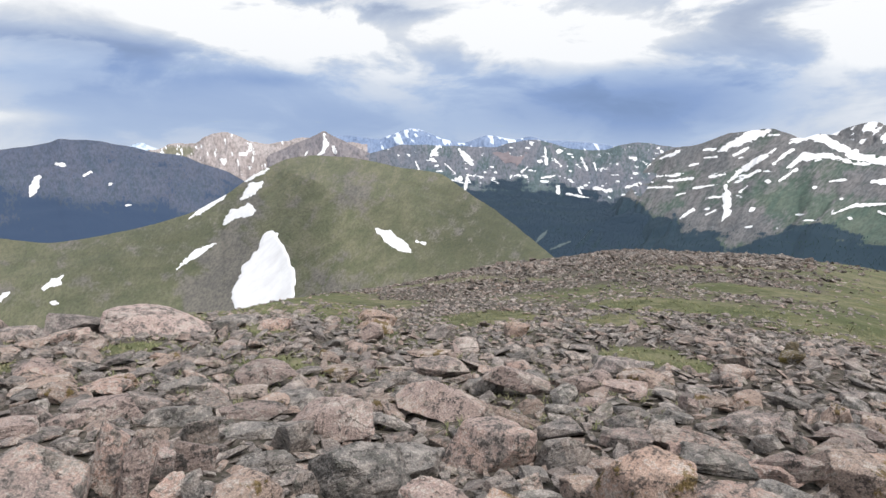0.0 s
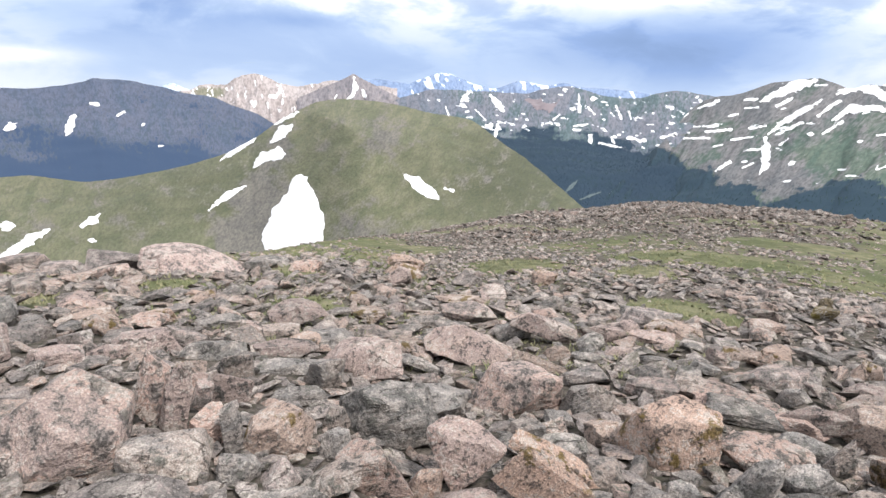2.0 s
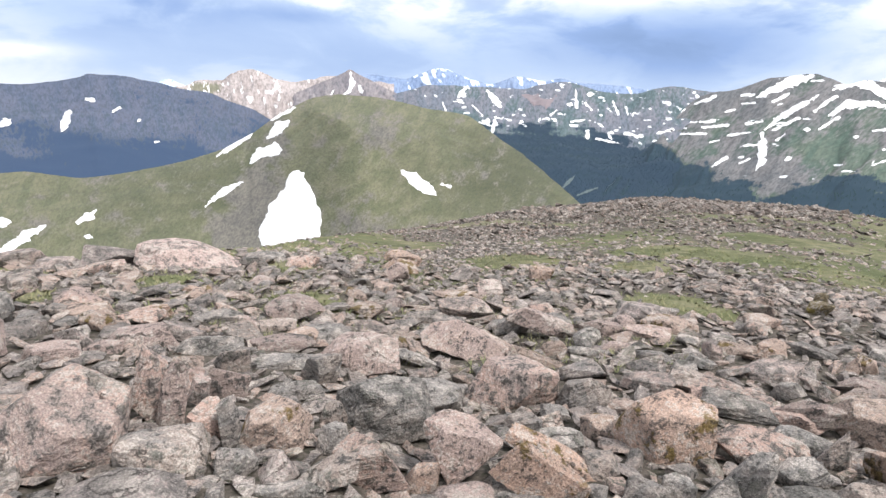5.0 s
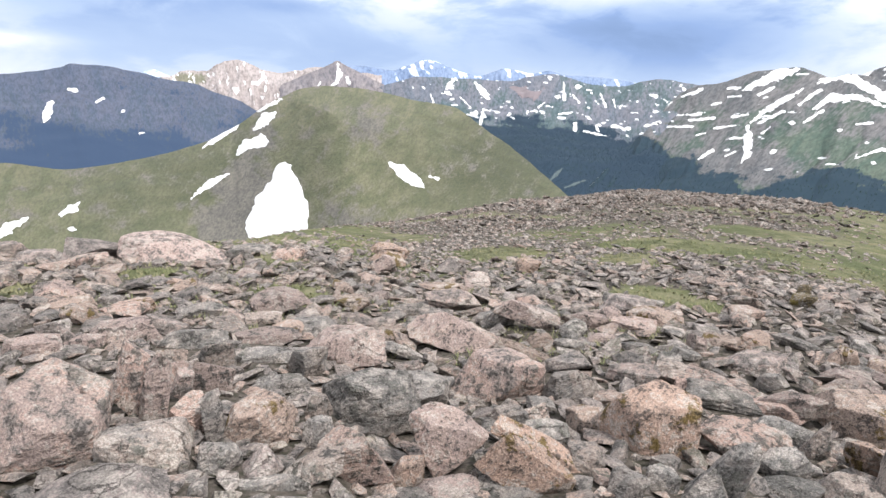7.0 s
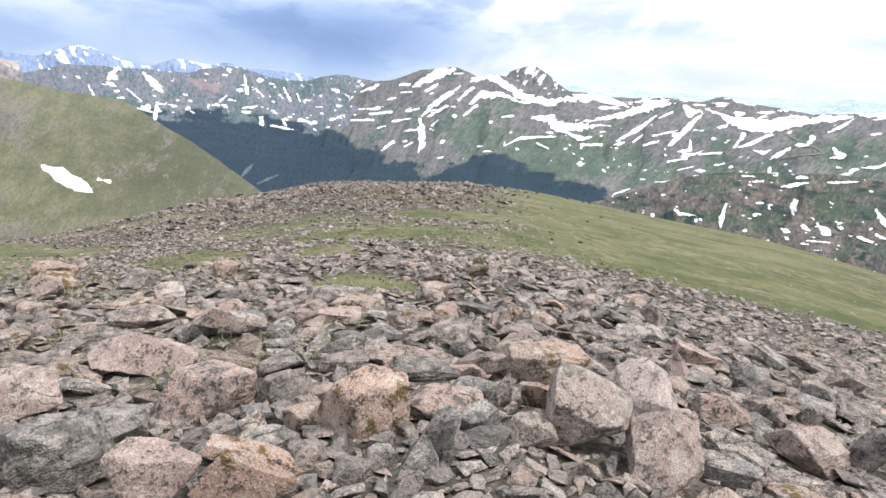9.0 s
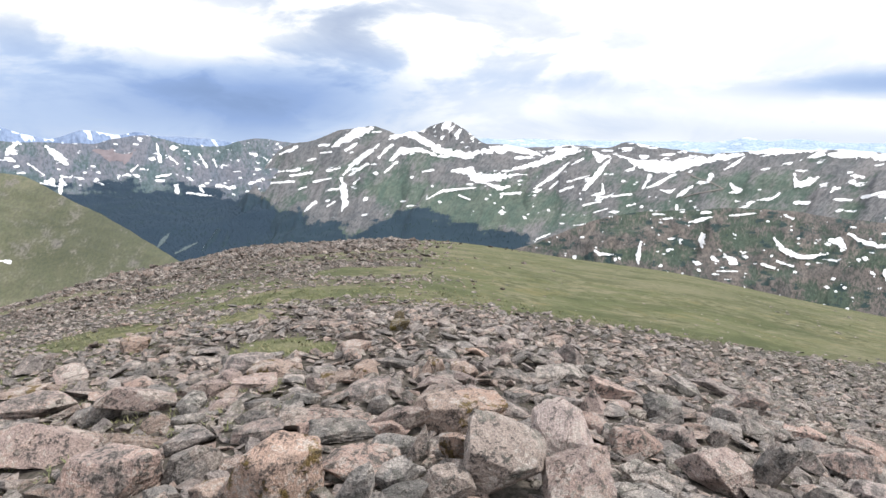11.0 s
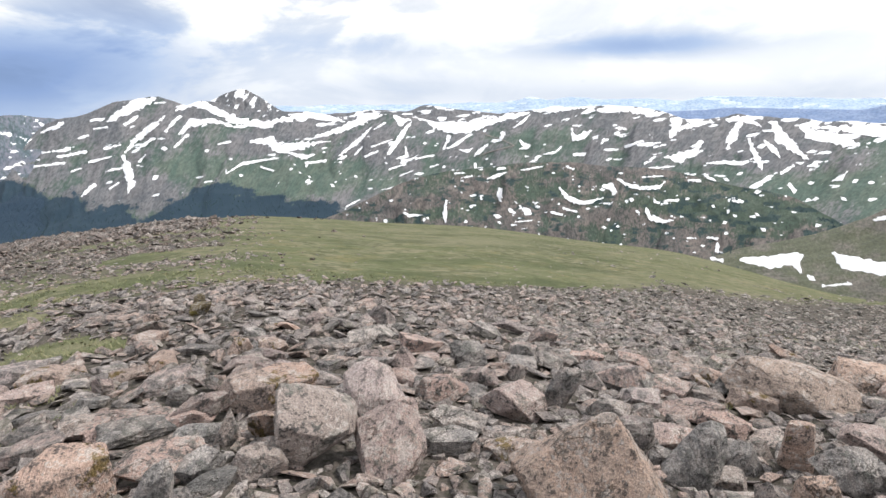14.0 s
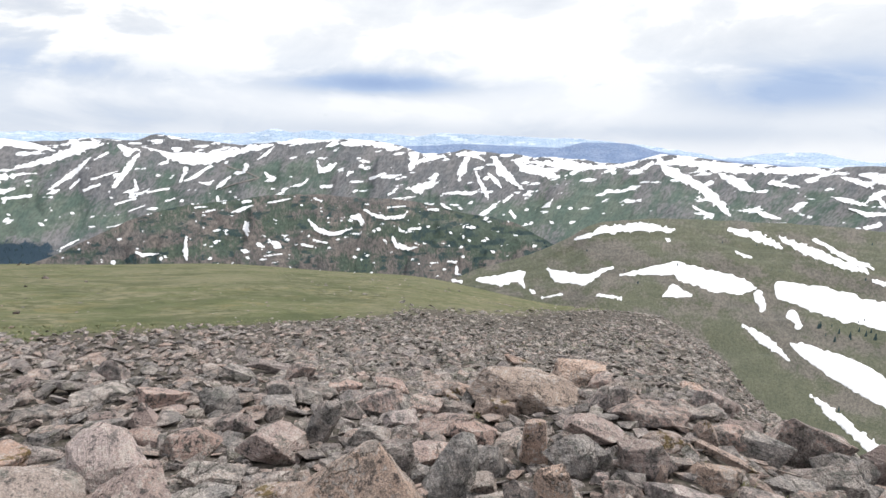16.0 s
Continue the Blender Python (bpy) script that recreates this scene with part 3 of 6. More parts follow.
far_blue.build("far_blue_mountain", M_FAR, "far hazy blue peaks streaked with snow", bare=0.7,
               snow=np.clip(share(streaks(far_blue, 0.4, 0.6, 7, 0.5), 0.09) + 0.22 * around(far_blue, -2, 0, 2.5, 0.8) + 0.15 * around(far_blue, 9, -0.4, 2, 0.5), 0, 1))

mid = Slope(-8, 32, 0.09, 150,
            [(-8, -2.6), (-5.3, -1.63), (-3.3, -0.98), (-1.2, -0.87), (1.8, -1.01), (5.4, -1.04), (7.3, -0.49), (9.3, -0.27), (10.8, -0.61), (12.8, -1.11),
             (15.2, -1.16), (16.6, -0.78), (18.4, -0.43), (21.6, -0.77), (26, -1.5), (32, -2.5)],
            [(-8, 3300), (10, 3500), (32, 3300)], [(-8, 1500), (32, 1350)], [(-8, -12), (32, -12.5)], bow=0.12, relief=40, wave=520, seed=51, jag=8, jag_wave=120, gully=26, rib=2.8, lean=1.5, even=0.5)
treeline = curve([(-8, -4.2), (2, -4.6), (6, -4.2), (12, -4.7), (17, -5.3), (22, -6.5), (27, -8.5), (32, -9)])(mid.A)[:, None]
mid_wood = np.clip(0.5 + (treeline - mid.E) * 0.7 + 0.9 * streaks(mid, 1.6, 0.7, 61), 0, 1)
mid_ob = mid.build("mid_range", M_MID, "grey range tinted blue for haze, with snow gullies above a dark forested valley", "mountain range",
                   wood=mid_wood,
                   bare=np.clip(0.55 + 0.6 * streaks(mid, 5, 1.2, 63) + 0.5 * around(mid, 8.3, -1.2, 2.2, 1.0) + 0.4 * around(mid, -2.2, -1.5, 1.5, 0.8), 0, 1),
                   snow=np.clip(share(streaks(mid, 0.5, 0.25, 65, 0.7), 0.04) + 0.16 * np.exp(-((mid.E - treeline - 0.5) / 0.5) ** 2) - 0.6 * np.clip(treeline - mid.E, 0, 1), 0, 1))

far_right = Slope(34, 126, 0.1, 50,
                  [(34, -0.1), (43.7, -0.03), (47.6, -0.1), (56.1, 0.03), (59.6, 0.1), (60.8, 0.42), (62.5, 0.12), (64.7, 0.36), (67, 0.05), (70.8, 0.12), (73, -0.1), (75.9, 0.2), (81, 0.04), (86.1, -0.13),
                   (89.1, -0.19), (93.4, -0.62), (98.1, -1.24), (100.4, -1.6), (103.6, -1.16), (106.4, -1.02), (110.5, -1.64), (126, -1.8)],
                  [(34, 4750), (126, 4750)], [(34, 4250), (126, 4250)], [(34, -3.5), (126, -3.5)], relief=30, wave=400, seed=71, jag=9, jag_wave=120, back=0.02, gully=8, rib=1.2, grain=3.5)
far_right.build("far_blue_range", M_HAZE, "far snowy range on the horizon, tinted pale blue for haze", "mountain range", bare=0.6,
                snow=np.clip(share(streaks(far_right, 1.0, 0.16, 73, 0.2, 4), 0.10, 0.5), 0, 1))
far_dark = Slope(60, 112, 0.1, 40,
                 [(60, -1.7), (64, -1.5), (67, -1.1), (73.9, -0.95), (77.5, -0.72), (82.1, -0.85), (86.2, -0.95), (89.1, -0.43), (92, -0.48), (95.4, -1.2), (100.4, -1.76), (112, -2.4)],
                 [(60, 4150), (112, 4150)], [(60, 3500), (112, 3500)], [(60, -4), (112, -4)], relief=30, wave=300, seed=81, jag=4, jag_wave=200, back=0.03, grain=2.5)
far_dark.build("blue_hills", M_FAR, "smooth hills tinted deep blue for haze below the far snowy range", "hills", bare=0.4)
back_ridge = Slope(39, 65, 0.08, 60, [(39, -1.0), (44, -0.72), (47.6, -0.5), (49.6, -0.72), (51.3, -0.16), (53.4, -0.47), (56.1, -0.77), (60, -1.2), (65, -1.8)],
                   [(39, 3300), (65, 3200)], [(39, 2700), (65, 2700)], [(39, -3.5), (65, -3.5)], relief=40, wave=260, seed=85, jag=6, jag_wave=90, back=0.06)
back_ridge.build("back_ridge", M_EAST, "low dark rocky ridge with bands of snow", bare=1.0, snow=np.clip(share(streaks(back_ridge, 0.9, 0.22, 87, -0.8), 0.22), 0, 1))

horn = Slope(30, 42, 0.06, 70, [(30, -0.8), (32, 0.2), (32.8, 0.48), (33.8, 0.98), (35.5, 1.42), (36.5, 1.0), (37.8, 0.02), (38.7, -0.51), (42, -1.3)],
             [(30, 3500), (42, 3500)], [(30, 2700), (42, 2700)], [(30, -5), (42, -5)], relief=30, wave=300, seed=91, jag=5, jag_wave=90, gully=60, rib=1.5)
horn.build("rocky_horn", M_EAST, "grey rocky horn peak with snow in its gullies", bare=1.0, snow=np.clip(share(streaks(horn, 0.4, 0.5, 93, -0.5), 0.25), 0, 1))

east = Slope(10, 128, 0.085, 230,
             [(10, -14.5), (14, -9.2), (17.5, -4.8), (20.7, -1.07), (23.2, -0.42), (25.7, 0.47), (27.2, 0.66), (28.6, 0.85), (29.5, 0.56), (30.8, 0.16), (32, 0.48), (33.6, 0.24), (35.1, -0.4),
              (40.3, -0.55), (42.2, -0.85), (43.9, -1.3), (45.7, -1.0), (47.5, -0.66), (49, -0.92), (50.8, -1.3), (52.7, -1.66), (55.5, -1.51), (57.6, -1.12),
              (60.8, -0.74), (63.5, -0.46), (65.1, -0.50), (67.4, -0.32), (69.9, -0.56), (72.4, -1.06), (74.3, -1.64), (75.7, -1.65), (76.9, -1.51), (78, -1.15), (79.3, -1.39), (80.6, -1.53), (82.7, -1.66), (85, -1.83),
              (88.8, -2.04), (91.3, -2.35), (93.6, -1.97), (95.4, -1.44), (97.3, -1.54), (99.5, -1.83), (102.5, -2.03), (105.4, -2.22), (108.5, -2.15),
              (110.8, -1.9), (128, -1.8)],
             [(10, 1290), (14, 1680), (17.5, 2250), (20.7, 2850), (25, 2850), (30, 2700), (50, 2400), (80, 2200), (128, 2100)], [(10, 1250), (60, 1000), (128, 900)], [(10, -15), (60, -15), (128, -15)],
             bow=0.1, relief=40, wave=520, seed=101, jag=6, jag_wave=110, gully=34, rib=4.2, lean=6, even=0.15, drift=-0.6)
eA, eE = east.A[:, None], east.E
east_tree = curve([(10, -5.0), (17, -5.2), (20, -6.0), (23, -7.6), (27, -8.6), (29, -8.2), (31, -6.3), (33, -6.4), (34.5, -7.6), (38, -7.8), (42, -8.6), (46, -9.6), (50, -12), (128, -14)])(east.A)[:, None]
east_wood = np.clip(0.5 + (east_tree - eE) * 0.6 + 1.0 * streaks(east, 1.3, 0.8, 103) + 0.38 * around(east, 86, -8.0, 9, 2.2) + 0.5 * around(east, 113.5, -7.2, 2.5, 0.9), 0, 1)
patchy = streaks(east, 1.0, 0.42, 105, -1.3, 3)
east_snow = share(patchy, 0.03, 0.9) - 0.06 * np.clip((46 - eA) / 6, 0, 1) + 0.10 * np.clip(0.35 - east.G, 0, 1) + 0.13 * crest_band(east, 1.5) + 0.10 * (streaks(east, 8, 2, 107) - 0.1)
east_snow = east_snow + 0.10 * np.clip((eA - 62) / 8, 0, 1) * np.clip((eE + 5.5) / 1.5, 0, 1) + 0.16 * around(east, 88, -3.2, 7, 1.0)
east_snow = east_snow + 0.14 * crest_band(east, 0.3) * np.clip((eA - 40) / 4, 0, 1) + 0.20 * crest_band(east, 0.55) * np.clip((eA - 61) / 3, 0, 1) * np.clip((92 - eA) / 3, 0, 1)
east_snow = np.clip(east_snow - 0.5 * np.clip((east_wood - 0.45) * 4, 0, 1), 0, 1)
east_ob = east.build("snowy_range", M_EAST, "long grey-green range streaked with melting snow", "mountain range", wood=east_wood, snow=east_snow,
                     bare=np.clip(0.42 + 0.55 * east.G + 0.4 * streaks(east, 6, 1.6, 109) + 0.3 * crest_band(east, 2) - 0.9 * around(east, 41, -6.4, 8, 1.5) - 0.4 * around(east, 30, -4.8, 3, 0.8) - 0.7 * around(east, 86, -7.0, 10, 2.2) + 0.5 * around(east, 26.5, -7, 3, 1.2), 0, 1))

spur = Slope(40.5, 92, 0.085, 130,
             [(40.5, -10.9), (42.5, -10.11), (45.2, -8.87), (48.4, -7.51), (50.5, -6.72), (53.7, -6.1), (57.4, -5.88), (60.5, -5.48), (64.0, -5.38), (68.0, -5.75),
              (71.9, -5.89), (76.1, -6.65), (79.6, -7.31), (82.6, -7.94), (84.6, -8.84), (86.7, -10.0), (88.3, -11.35), (92, -14.5)],
             [(40, 1130), (60, 1250), (92, 1050)], [(40, 820), (92, 720)], [(40, -15), (92, -16.5)], bow=0.15, relief=22, wave=260, seed=111, jag=4, jag_wave=80, gully=24, rib=3.2, lean=2)
spur_wood = np.clip(share(streaks(spur, 0.8, 0.35, 113), 0.13, 1.0) + 0.22 * around(spur, 78, -9.5, 13, 2.5) - 0.05, 0, 1)
spur_ob = spur.build("rocky_spur", M_SPUR, "dark brown rocky spur dotted with small snow patches and dwarf conifers", wood=spur_wood,
                     bare=np.clip(0.5 + 0.4 * spur.G + 0.7 * streaks(spur, 4, 1.0, 115) - 0.5 * around(spur, 78, -9, 10, 2), 0, 1),
                     snow=np.clip(share(streaks(spur, 0.6, 0.3, 117), 0.02 + 0 * spur.A.mean(), 1.2), 0, 1))

# cirque slope just below the summit
cirque = Slope(72, 140, 0.11, 150,
               [(72, -15.5), (77, -13.25), (80.0, -12.1), (84.4, -10.7), (87.7, -9.15), (89.7, -7.85), (91.4, -7.4), (94.3, -7.1), (97, -6.95), (100.6, -6.85), (105.5, -6.75),
                (109.2, -6.75), (111.5, -6.8), (120, -6.5), (140, -5)],
               [(72, 560), (90, 640), (110, 700), (140, 650)], [(72, 260), (90, 150), (105, 90), (140, 70)], [(72, -19), (90, -24), (105, -34), (140, -36)],
               bow=-0.05, relief=12, wave=70, seed=121, jag=1.5, jag_wave=40, ridged=False, grain=1.1)
cirque_ob = cirque.build("cirque_slope", M_NEAR, "brown and green cirque slope holding long old snow fields", "slope",
                         bare=np.clip(0.34 + 0.7 * streaks(cirque, 2.5, 1.2, 123, 1.0) + 0.2 * streaks(cirque, 0.5, 0.3, 124, 1.0) + 0.5 * around(cirque, 91.7, -10, 2.5, 0.7) + 0.3 * around(cirque, 104, -15, 8, 4) - 1.0 * around(cirque, 101.6, -16.5, 1.3, 1.0) - 1.2 * around(cirque, 104.5, -18.6, 1.6, 1.2) - 1.2 * around(cirque, 107.3, -20.6, 1.6, 1.2) - 1.2 * around(cirque, 110, -22.3, 1.8, 1.2), 0, 1))

# ---- snow fields: chains of (bearing, height, half-width) in degrees from the summit ----
for chain in ([(-14.86, -9.35, 0.84), (-14.75, -10.57, 1.32), (-14.96, -12, 2), (-15.26, -13.11, 2.63), (-15.67, -14.37, 2.84)],
              [(-17.3, -5.83, 0.42), (-16.34, -4.95, 0.63), (-15.44, -4.36, 0.37)],
              [(-18.91, -7.99, 0.21), (-17.9, -7.01, 0.58), (-16.67, -6.78, 0.63), (-15.94, -6.78, 0.21)],
              [(-21.7, -7.34, 0.16), (-19.99, -6.25, 0.32), (-18.43, -5.34, 0.21)],
              [(-16.79, -4.17, 0.21), (-14.81, -3.08, 0.21)],
              [(-22.85, -11.59, 0.16), (-21.21, -10.39, 0.37), (-19.63, -9.55, 0.21)],
              [(-32.74, -12.22, 0.32), (-31.88, -11.75, 0.37), (-31.31, -11.34, 0.21)],
              [(-39.02, -14.28, 0.32), (-37.68, -13.62, 0.32), (-36.29, -12.85, 0.42), (-35.01, -12.29, 0.21)],
              [(-37.76, -11.67, 0.47)],):
    snow_patch(hill, hill_ob, chain)
for chain in ([(-32.17, -13.46, 0.26)],
              [(-5.35, -8.53, 0.42), (-4.18, -9.29, 0.58), (-2.84, -10.21, 0.58), (-1.87, -10.87, 0.26)],
              [(-1.47, -9.76, 0.16), (-0.72, -9.9, 0.21)],):
    snow_patch(hill, hill_ob, chain)
for chain in ([(-32.24, -3.45, 0.32), (-32.7, -4.44, 0.37), (-32.96, -5, 0.16)],
              [(-30.99, -2.54, 0.21), (-30.57, -2.63, 0.21)],
              [(-29.2, -3.51, 0.16), (-28.72, -3.25, 0.16)],
              [(-27.38, -4.24, 0.16)],
              [(-36.49, -4.28, 0.37)],
              [(-26.36, -6.01, 0.11), (-26.06, -6.01, 0.11)],):
    snow_patch(dark, dark_ob, chain)
for chain in ([(-9.9, 0.06, 0.16), (-9.72, -0.79, 0.26), (-9.98, -1.52, 0.21), (-10.78, -2.18, 0.11)],
              [(-9.08, -1.16, 0.26), (-8.89, -1.74, 0.21)],
              [(-11.76, -2.15, 0.11), (-11.41, -1.61, 0.11)],):
    snow_patch(peak, peak_ob, chain)
for chain in ([(-22.14, -1.88, 0.21), (-22.42, -2.66, 0.21)],):
    snow_patch(pale, pale_ob, chain)
for chain in ([(2.42, -1.24, 0.26), (3.09, -2, 0.37), (3.72, -2.73, 0.16)],
              [(0.5, -0.92, 0.32), (-0.16, -1.73, 0.21)],
              [(0, -2.25, 0.26)],
              [(-1.58, -2.41, 0.11), (-1.23, -3.35, 0.16)],
              [(2.13, -3.98, 0.21), (2.55, -3.92, 0.32)],
              [(3.15, -3.89, 0.21), (3.01, -4.9, 0.16)],
              [(10.03, -3.69, 0.11), (11.21, -3.45, 0.11)],
              [(11.57, -4.49, 0.26), (11.56, -4.98, 0.21)],
              [(12.38, -5.04, 0.16), (13.34, -5.2, 0.16), (14.32, -5.35, 0.16)],
              [(10.19, -0.85, 0.11), (10.43, -2.39, 0.21)],
              [(9.83, -2.19, 0.21)],
              [(11.48, -1.24, 0.26)],
              [(13.51, -1.79, 0.11), (14.03, -2.82, 0.16)],
              [(14.62, -2.21, 0.11), (14.86, -2.87, 0.11)],):
    snow_patch(mid, mid_ob, chain)
for chain in ([(8.67, -2.72, 0.11), (8.2, -3.16, 0.16)],
              [(11.09, -1.97, 0.11), (11.74, -2.56, 0.16)],
              [(14.81, -4.49, 0.21), (16.29, -4.67, 0.16)],
              [(17.54, -4.31, 0.16), (18.54, -4.01, 0.21)],
              [(1.11, -2.54, 0.11), (2.08, -3.39, 0.11)],
              [(13.35, -4.51, 0.16), (13.64, -4.99, 0.16)],):
    snow_patch(mid, mid_ob, chain)
for chain in ([(24.7, -0.98, 0.16), (25.86, -0.41, 0.37), (27.29, 0.44, 0.47), (28.7, 0.83, 0.21)],
              [(29.07, -0.66, 0.16), (27.85, -1.62, 0.26), (26.63, -2.58, 0.26), (25.78, -3.53, 0.21)],
              [(25.62, -3.86, 0.21), (25.86, -4.99, 0.42), (25.91, -6.21, 0.42), (25.54, -6.93, 0.16)],
              [(29.56, -0.42, 0.16), (31.03, 0.31, 0.26), (32.46, 0.06, 0.37), (33.64, -0.68, 0.37), (35.1, -1.33, 0.42), (37.09, -1.59, 0.32), (38.62, -1.19, 0.26), (40.68, -0.79, 0.32), (43.24, -0.94, 0.32), (44.27, -1.25, 0.16)],
              [(30.08, -2.14, 0.16), (30.94, -1.31, 0.37), (32.64, -1.12, 0.32), (34.59, -1.68, 0.21)],):
    snow_patch(east, east_ob, chain)
for chain in ([(35.78, -3.04, 0.26), (37.3, -2.96, 0.47), (38.04, -3.73, 0.37), (40.1, -3.49, 0.42), (41.66, -3.24, 0.21)],
              [(33.41, -5.7, 0.11), (34.95, -4.86, 0.16), (38.02, -4.5, 0.16)],
              [(22.25, -6.77, 0.16), (23.2, -6, 0.21)],
              [(27.82, -5.69, 0.21)],
              [(18.8, -2.57, 0.11), (19.45, -2.21, 0.11)],
              [(20.11, -1.77, 0.11), (21.65, -1.05, 0.16)],
              [(18.27, -3.92, 0.11), (19.73, -3.74, 0.16)],
              [(19.26, -4.28, 0.11), (21.39, -4.12, 0.16)],
              [(21, -3.64, 0.11), (22.97, -3.32, 0.16)],
              [(16.42, -4.39, 0.11), (17.85, -4.08, 0.16)],
              [(23.12, -4.18, 0.16), (24.94, -3.75, 0.11)],
              [(14.04, -5.16, 0.16), (15.21, -4.87, 0.16)],):
    snow_patch(east, east_ob, chain)
for chain in ([(13.37, -4.46, 0.16), (14.41, -5.18, 0.21)],
              [(12.14, -5.05, 0.26)],
              [(19.77, -3.28, 0.11), (21.9, -3.1, 0.11)],
              [(13.5, -1.57, 0.11), (14.01, -2.62, 0.16)],
              [(14.31, -1.89, 0.11), (14.53, -2.63, 0.11)],
              [(15.75, -1.48, 0.11)],
              [(24.31, -3.16, 0.16), (25.46, -2.89, 0.11)],
              [(27.05, -3.07, 0.16), (28.03, -2.45, 0.16)],
              [(28.67, -3.34, 0.21)],
              [(29.53, -3.26, 0.11), (30.64, -2.29, 0.16)],
              [(40.33, -5.04, 0.16), (42.15, -4.89, 0.16)],
              [(42.64, -7.14, 0.16)],
              [(40.55, -6.85, 0.16)],
              [(44.76, -6.37, 0.16)],
              [(27.24, -3.8, 0.16), (26.74, -4.28, 0.16)],
              [(24.4, -4.94, 0.11), (25.56, -4.73, 0.11)],
              [(32.03, -3.65, 0.16)],):
    snow_patch(east, east_ob, chain)
for chain in ([(33.03, -3.16, 0.11), (34.04, -2.92, 0.16)],
              [(21.76, -4.84, 0.11), (22.43, -4.63, 0.11)],
              [(39.02, -5.54, 0.16)],
              [(43.2, -4.8, 0.16), (43.99, -4.54, 0.16)],
              [(23.77, -1.58, 0.11), (24.67, -1.45, 0.11)],
              [(22.62, -2.27, 0.11), (23.29, -2.05, 0.11)],
              [(36.46, -5.24, 0.11), (37.47, -5.62, 0.11)],
              [(25.01, -5.93, 0.11), (24.29, -6.38, 0.11)],
              [(38.55, -3.99, 0.21), (40.34, -4.52, 0.26), (41.12, -4.27, 0.16)],
              [(33.97, -4.44, 0.11)],
              [(34.66, -5.88, 0.16)],
              [(26.99, -0.66, 0.16), (26.03, -1.27, 0.16)],
              [(30.26, -0.67, 0.16), (29, -1.88, 0.16)],):
    snow_patch(east, east_ob, chain)
for chain in ([(40.78, -2.96, 0.14), (43.73, -2.11, 0.33), (45.89, -1.23, 0.39), (47.78, -0.87, 0.22)],
              [(48.45, -1.01, 0.22), (49.1, -1.55, 0.39), (49.92, -1.38, 0.17)],
              [(50.2, -1.12, 0.14), (51.81, -1.6, 0.33), (53.42, -2.15, 0.61), (55.05, -2.17, 0.55), (56.68, -1.8, 0.44), (58.82, -1.3, 0.33), (60.42, -1, 0.28), (61.21, -0.8, 0.22)],
              [(61.21, -0.75, 0.28), (63.05, -0.62, 0.28), (65.12, -0.49, 0.17), (66.65, -0.41, 0.11)],
              [(66.79, -0.87, 0.28), (67.67, -0.75, 0.39), (68.8, -0.77, 0.33)],
              [(46.4, -2.03, 0.14), (45, -3.33, 0.25), (43.33, -4.49, 0.11)],
              [(47.62, -1.66, 0.14), (46.66, -2.17, 0.11)],):
    snow_patch(east, east_ob, chain)
for chain in ([(50.05, -1.57, 0.19), (49.07, -2.75, 0.25), (48.21, -3.94, 0.25), (47.51, -4.73, 0.14)],
              [(48.24, -3.13, 0.11), (46.32, -3.76, 0.11)],
              [(45.52, -3.74, 0.11), (44.81, -4.39, 0.11)],
              [(46.85, -4.18, 0.14), (45.75, -4.61, 0.14)],
              [(49.44, -3.83, 0.19), (49.56, -4.64, 0.17), (48.59, -4.89, 0.17)],
              [(53.41, -3.09, 0.28), (52.99, -4.02, 0.14)],
              [(55.32, -2.84, 0.22), (53.95, -3.76, 0.17), (53.26, -4.02, 0.08)],
              [(60.82, -1.06, 0.11), (60.16, -1.71, 0.14), (59.37, -2.23, 0.11)],
              [(57.09, -3.67, 0.17), (56.27, -4.33, 0.25), (55.72, -4.78, 0.14)],
              [(58.43, -2.75, 0.28), (58.17, -3.28, 0.25)],):
    snow_patch(east, east_ob, chain)
for chain in ([(59.92, -3.43, 0.22), (60.6, -3.96, 0.28), (59.93, -4.17, 0.19)],
              [(60.48, -4.82, 0.11), (60.89, -4.82, 0.08)],
              [(62.09, -4.64, 0.14), (63.15, -4.45, 0.17), (63.66, -3.97, 0.22)],
              [(64.53, -2.4, 0.14), (64.82, -3.19, 0.33), (65.47, -3.06, 0.33), (66.22, -2.54, 0.17)],
              [(64.87, -4.64, 0.22), (65.78, -4.55, 0.19)],
              [(67.41, -3.32, 0.14), (67.17, -3.71, 0.11)],
              [(68.64, -2.42, 0.17)],
              [(50.37, -4.92, 0.11), (52.02, -4.63, 0.11)],
              [(51.73, -5.7, 0.11), (52.42, -5.5, 0.11)],
              [(52.97, -5.72, 0.17)],
              [(53.79, -6.01, 0.11)],
              [(54.49, -4.18, 0.14), (55.18, -4.32, 0.17), (55.59, -4.05, 0.11)],
              [(55.86, -5.41, 0.17), (55.85, -6.09, 0.17)],):
    snow_patch(east, east_ob, chain)
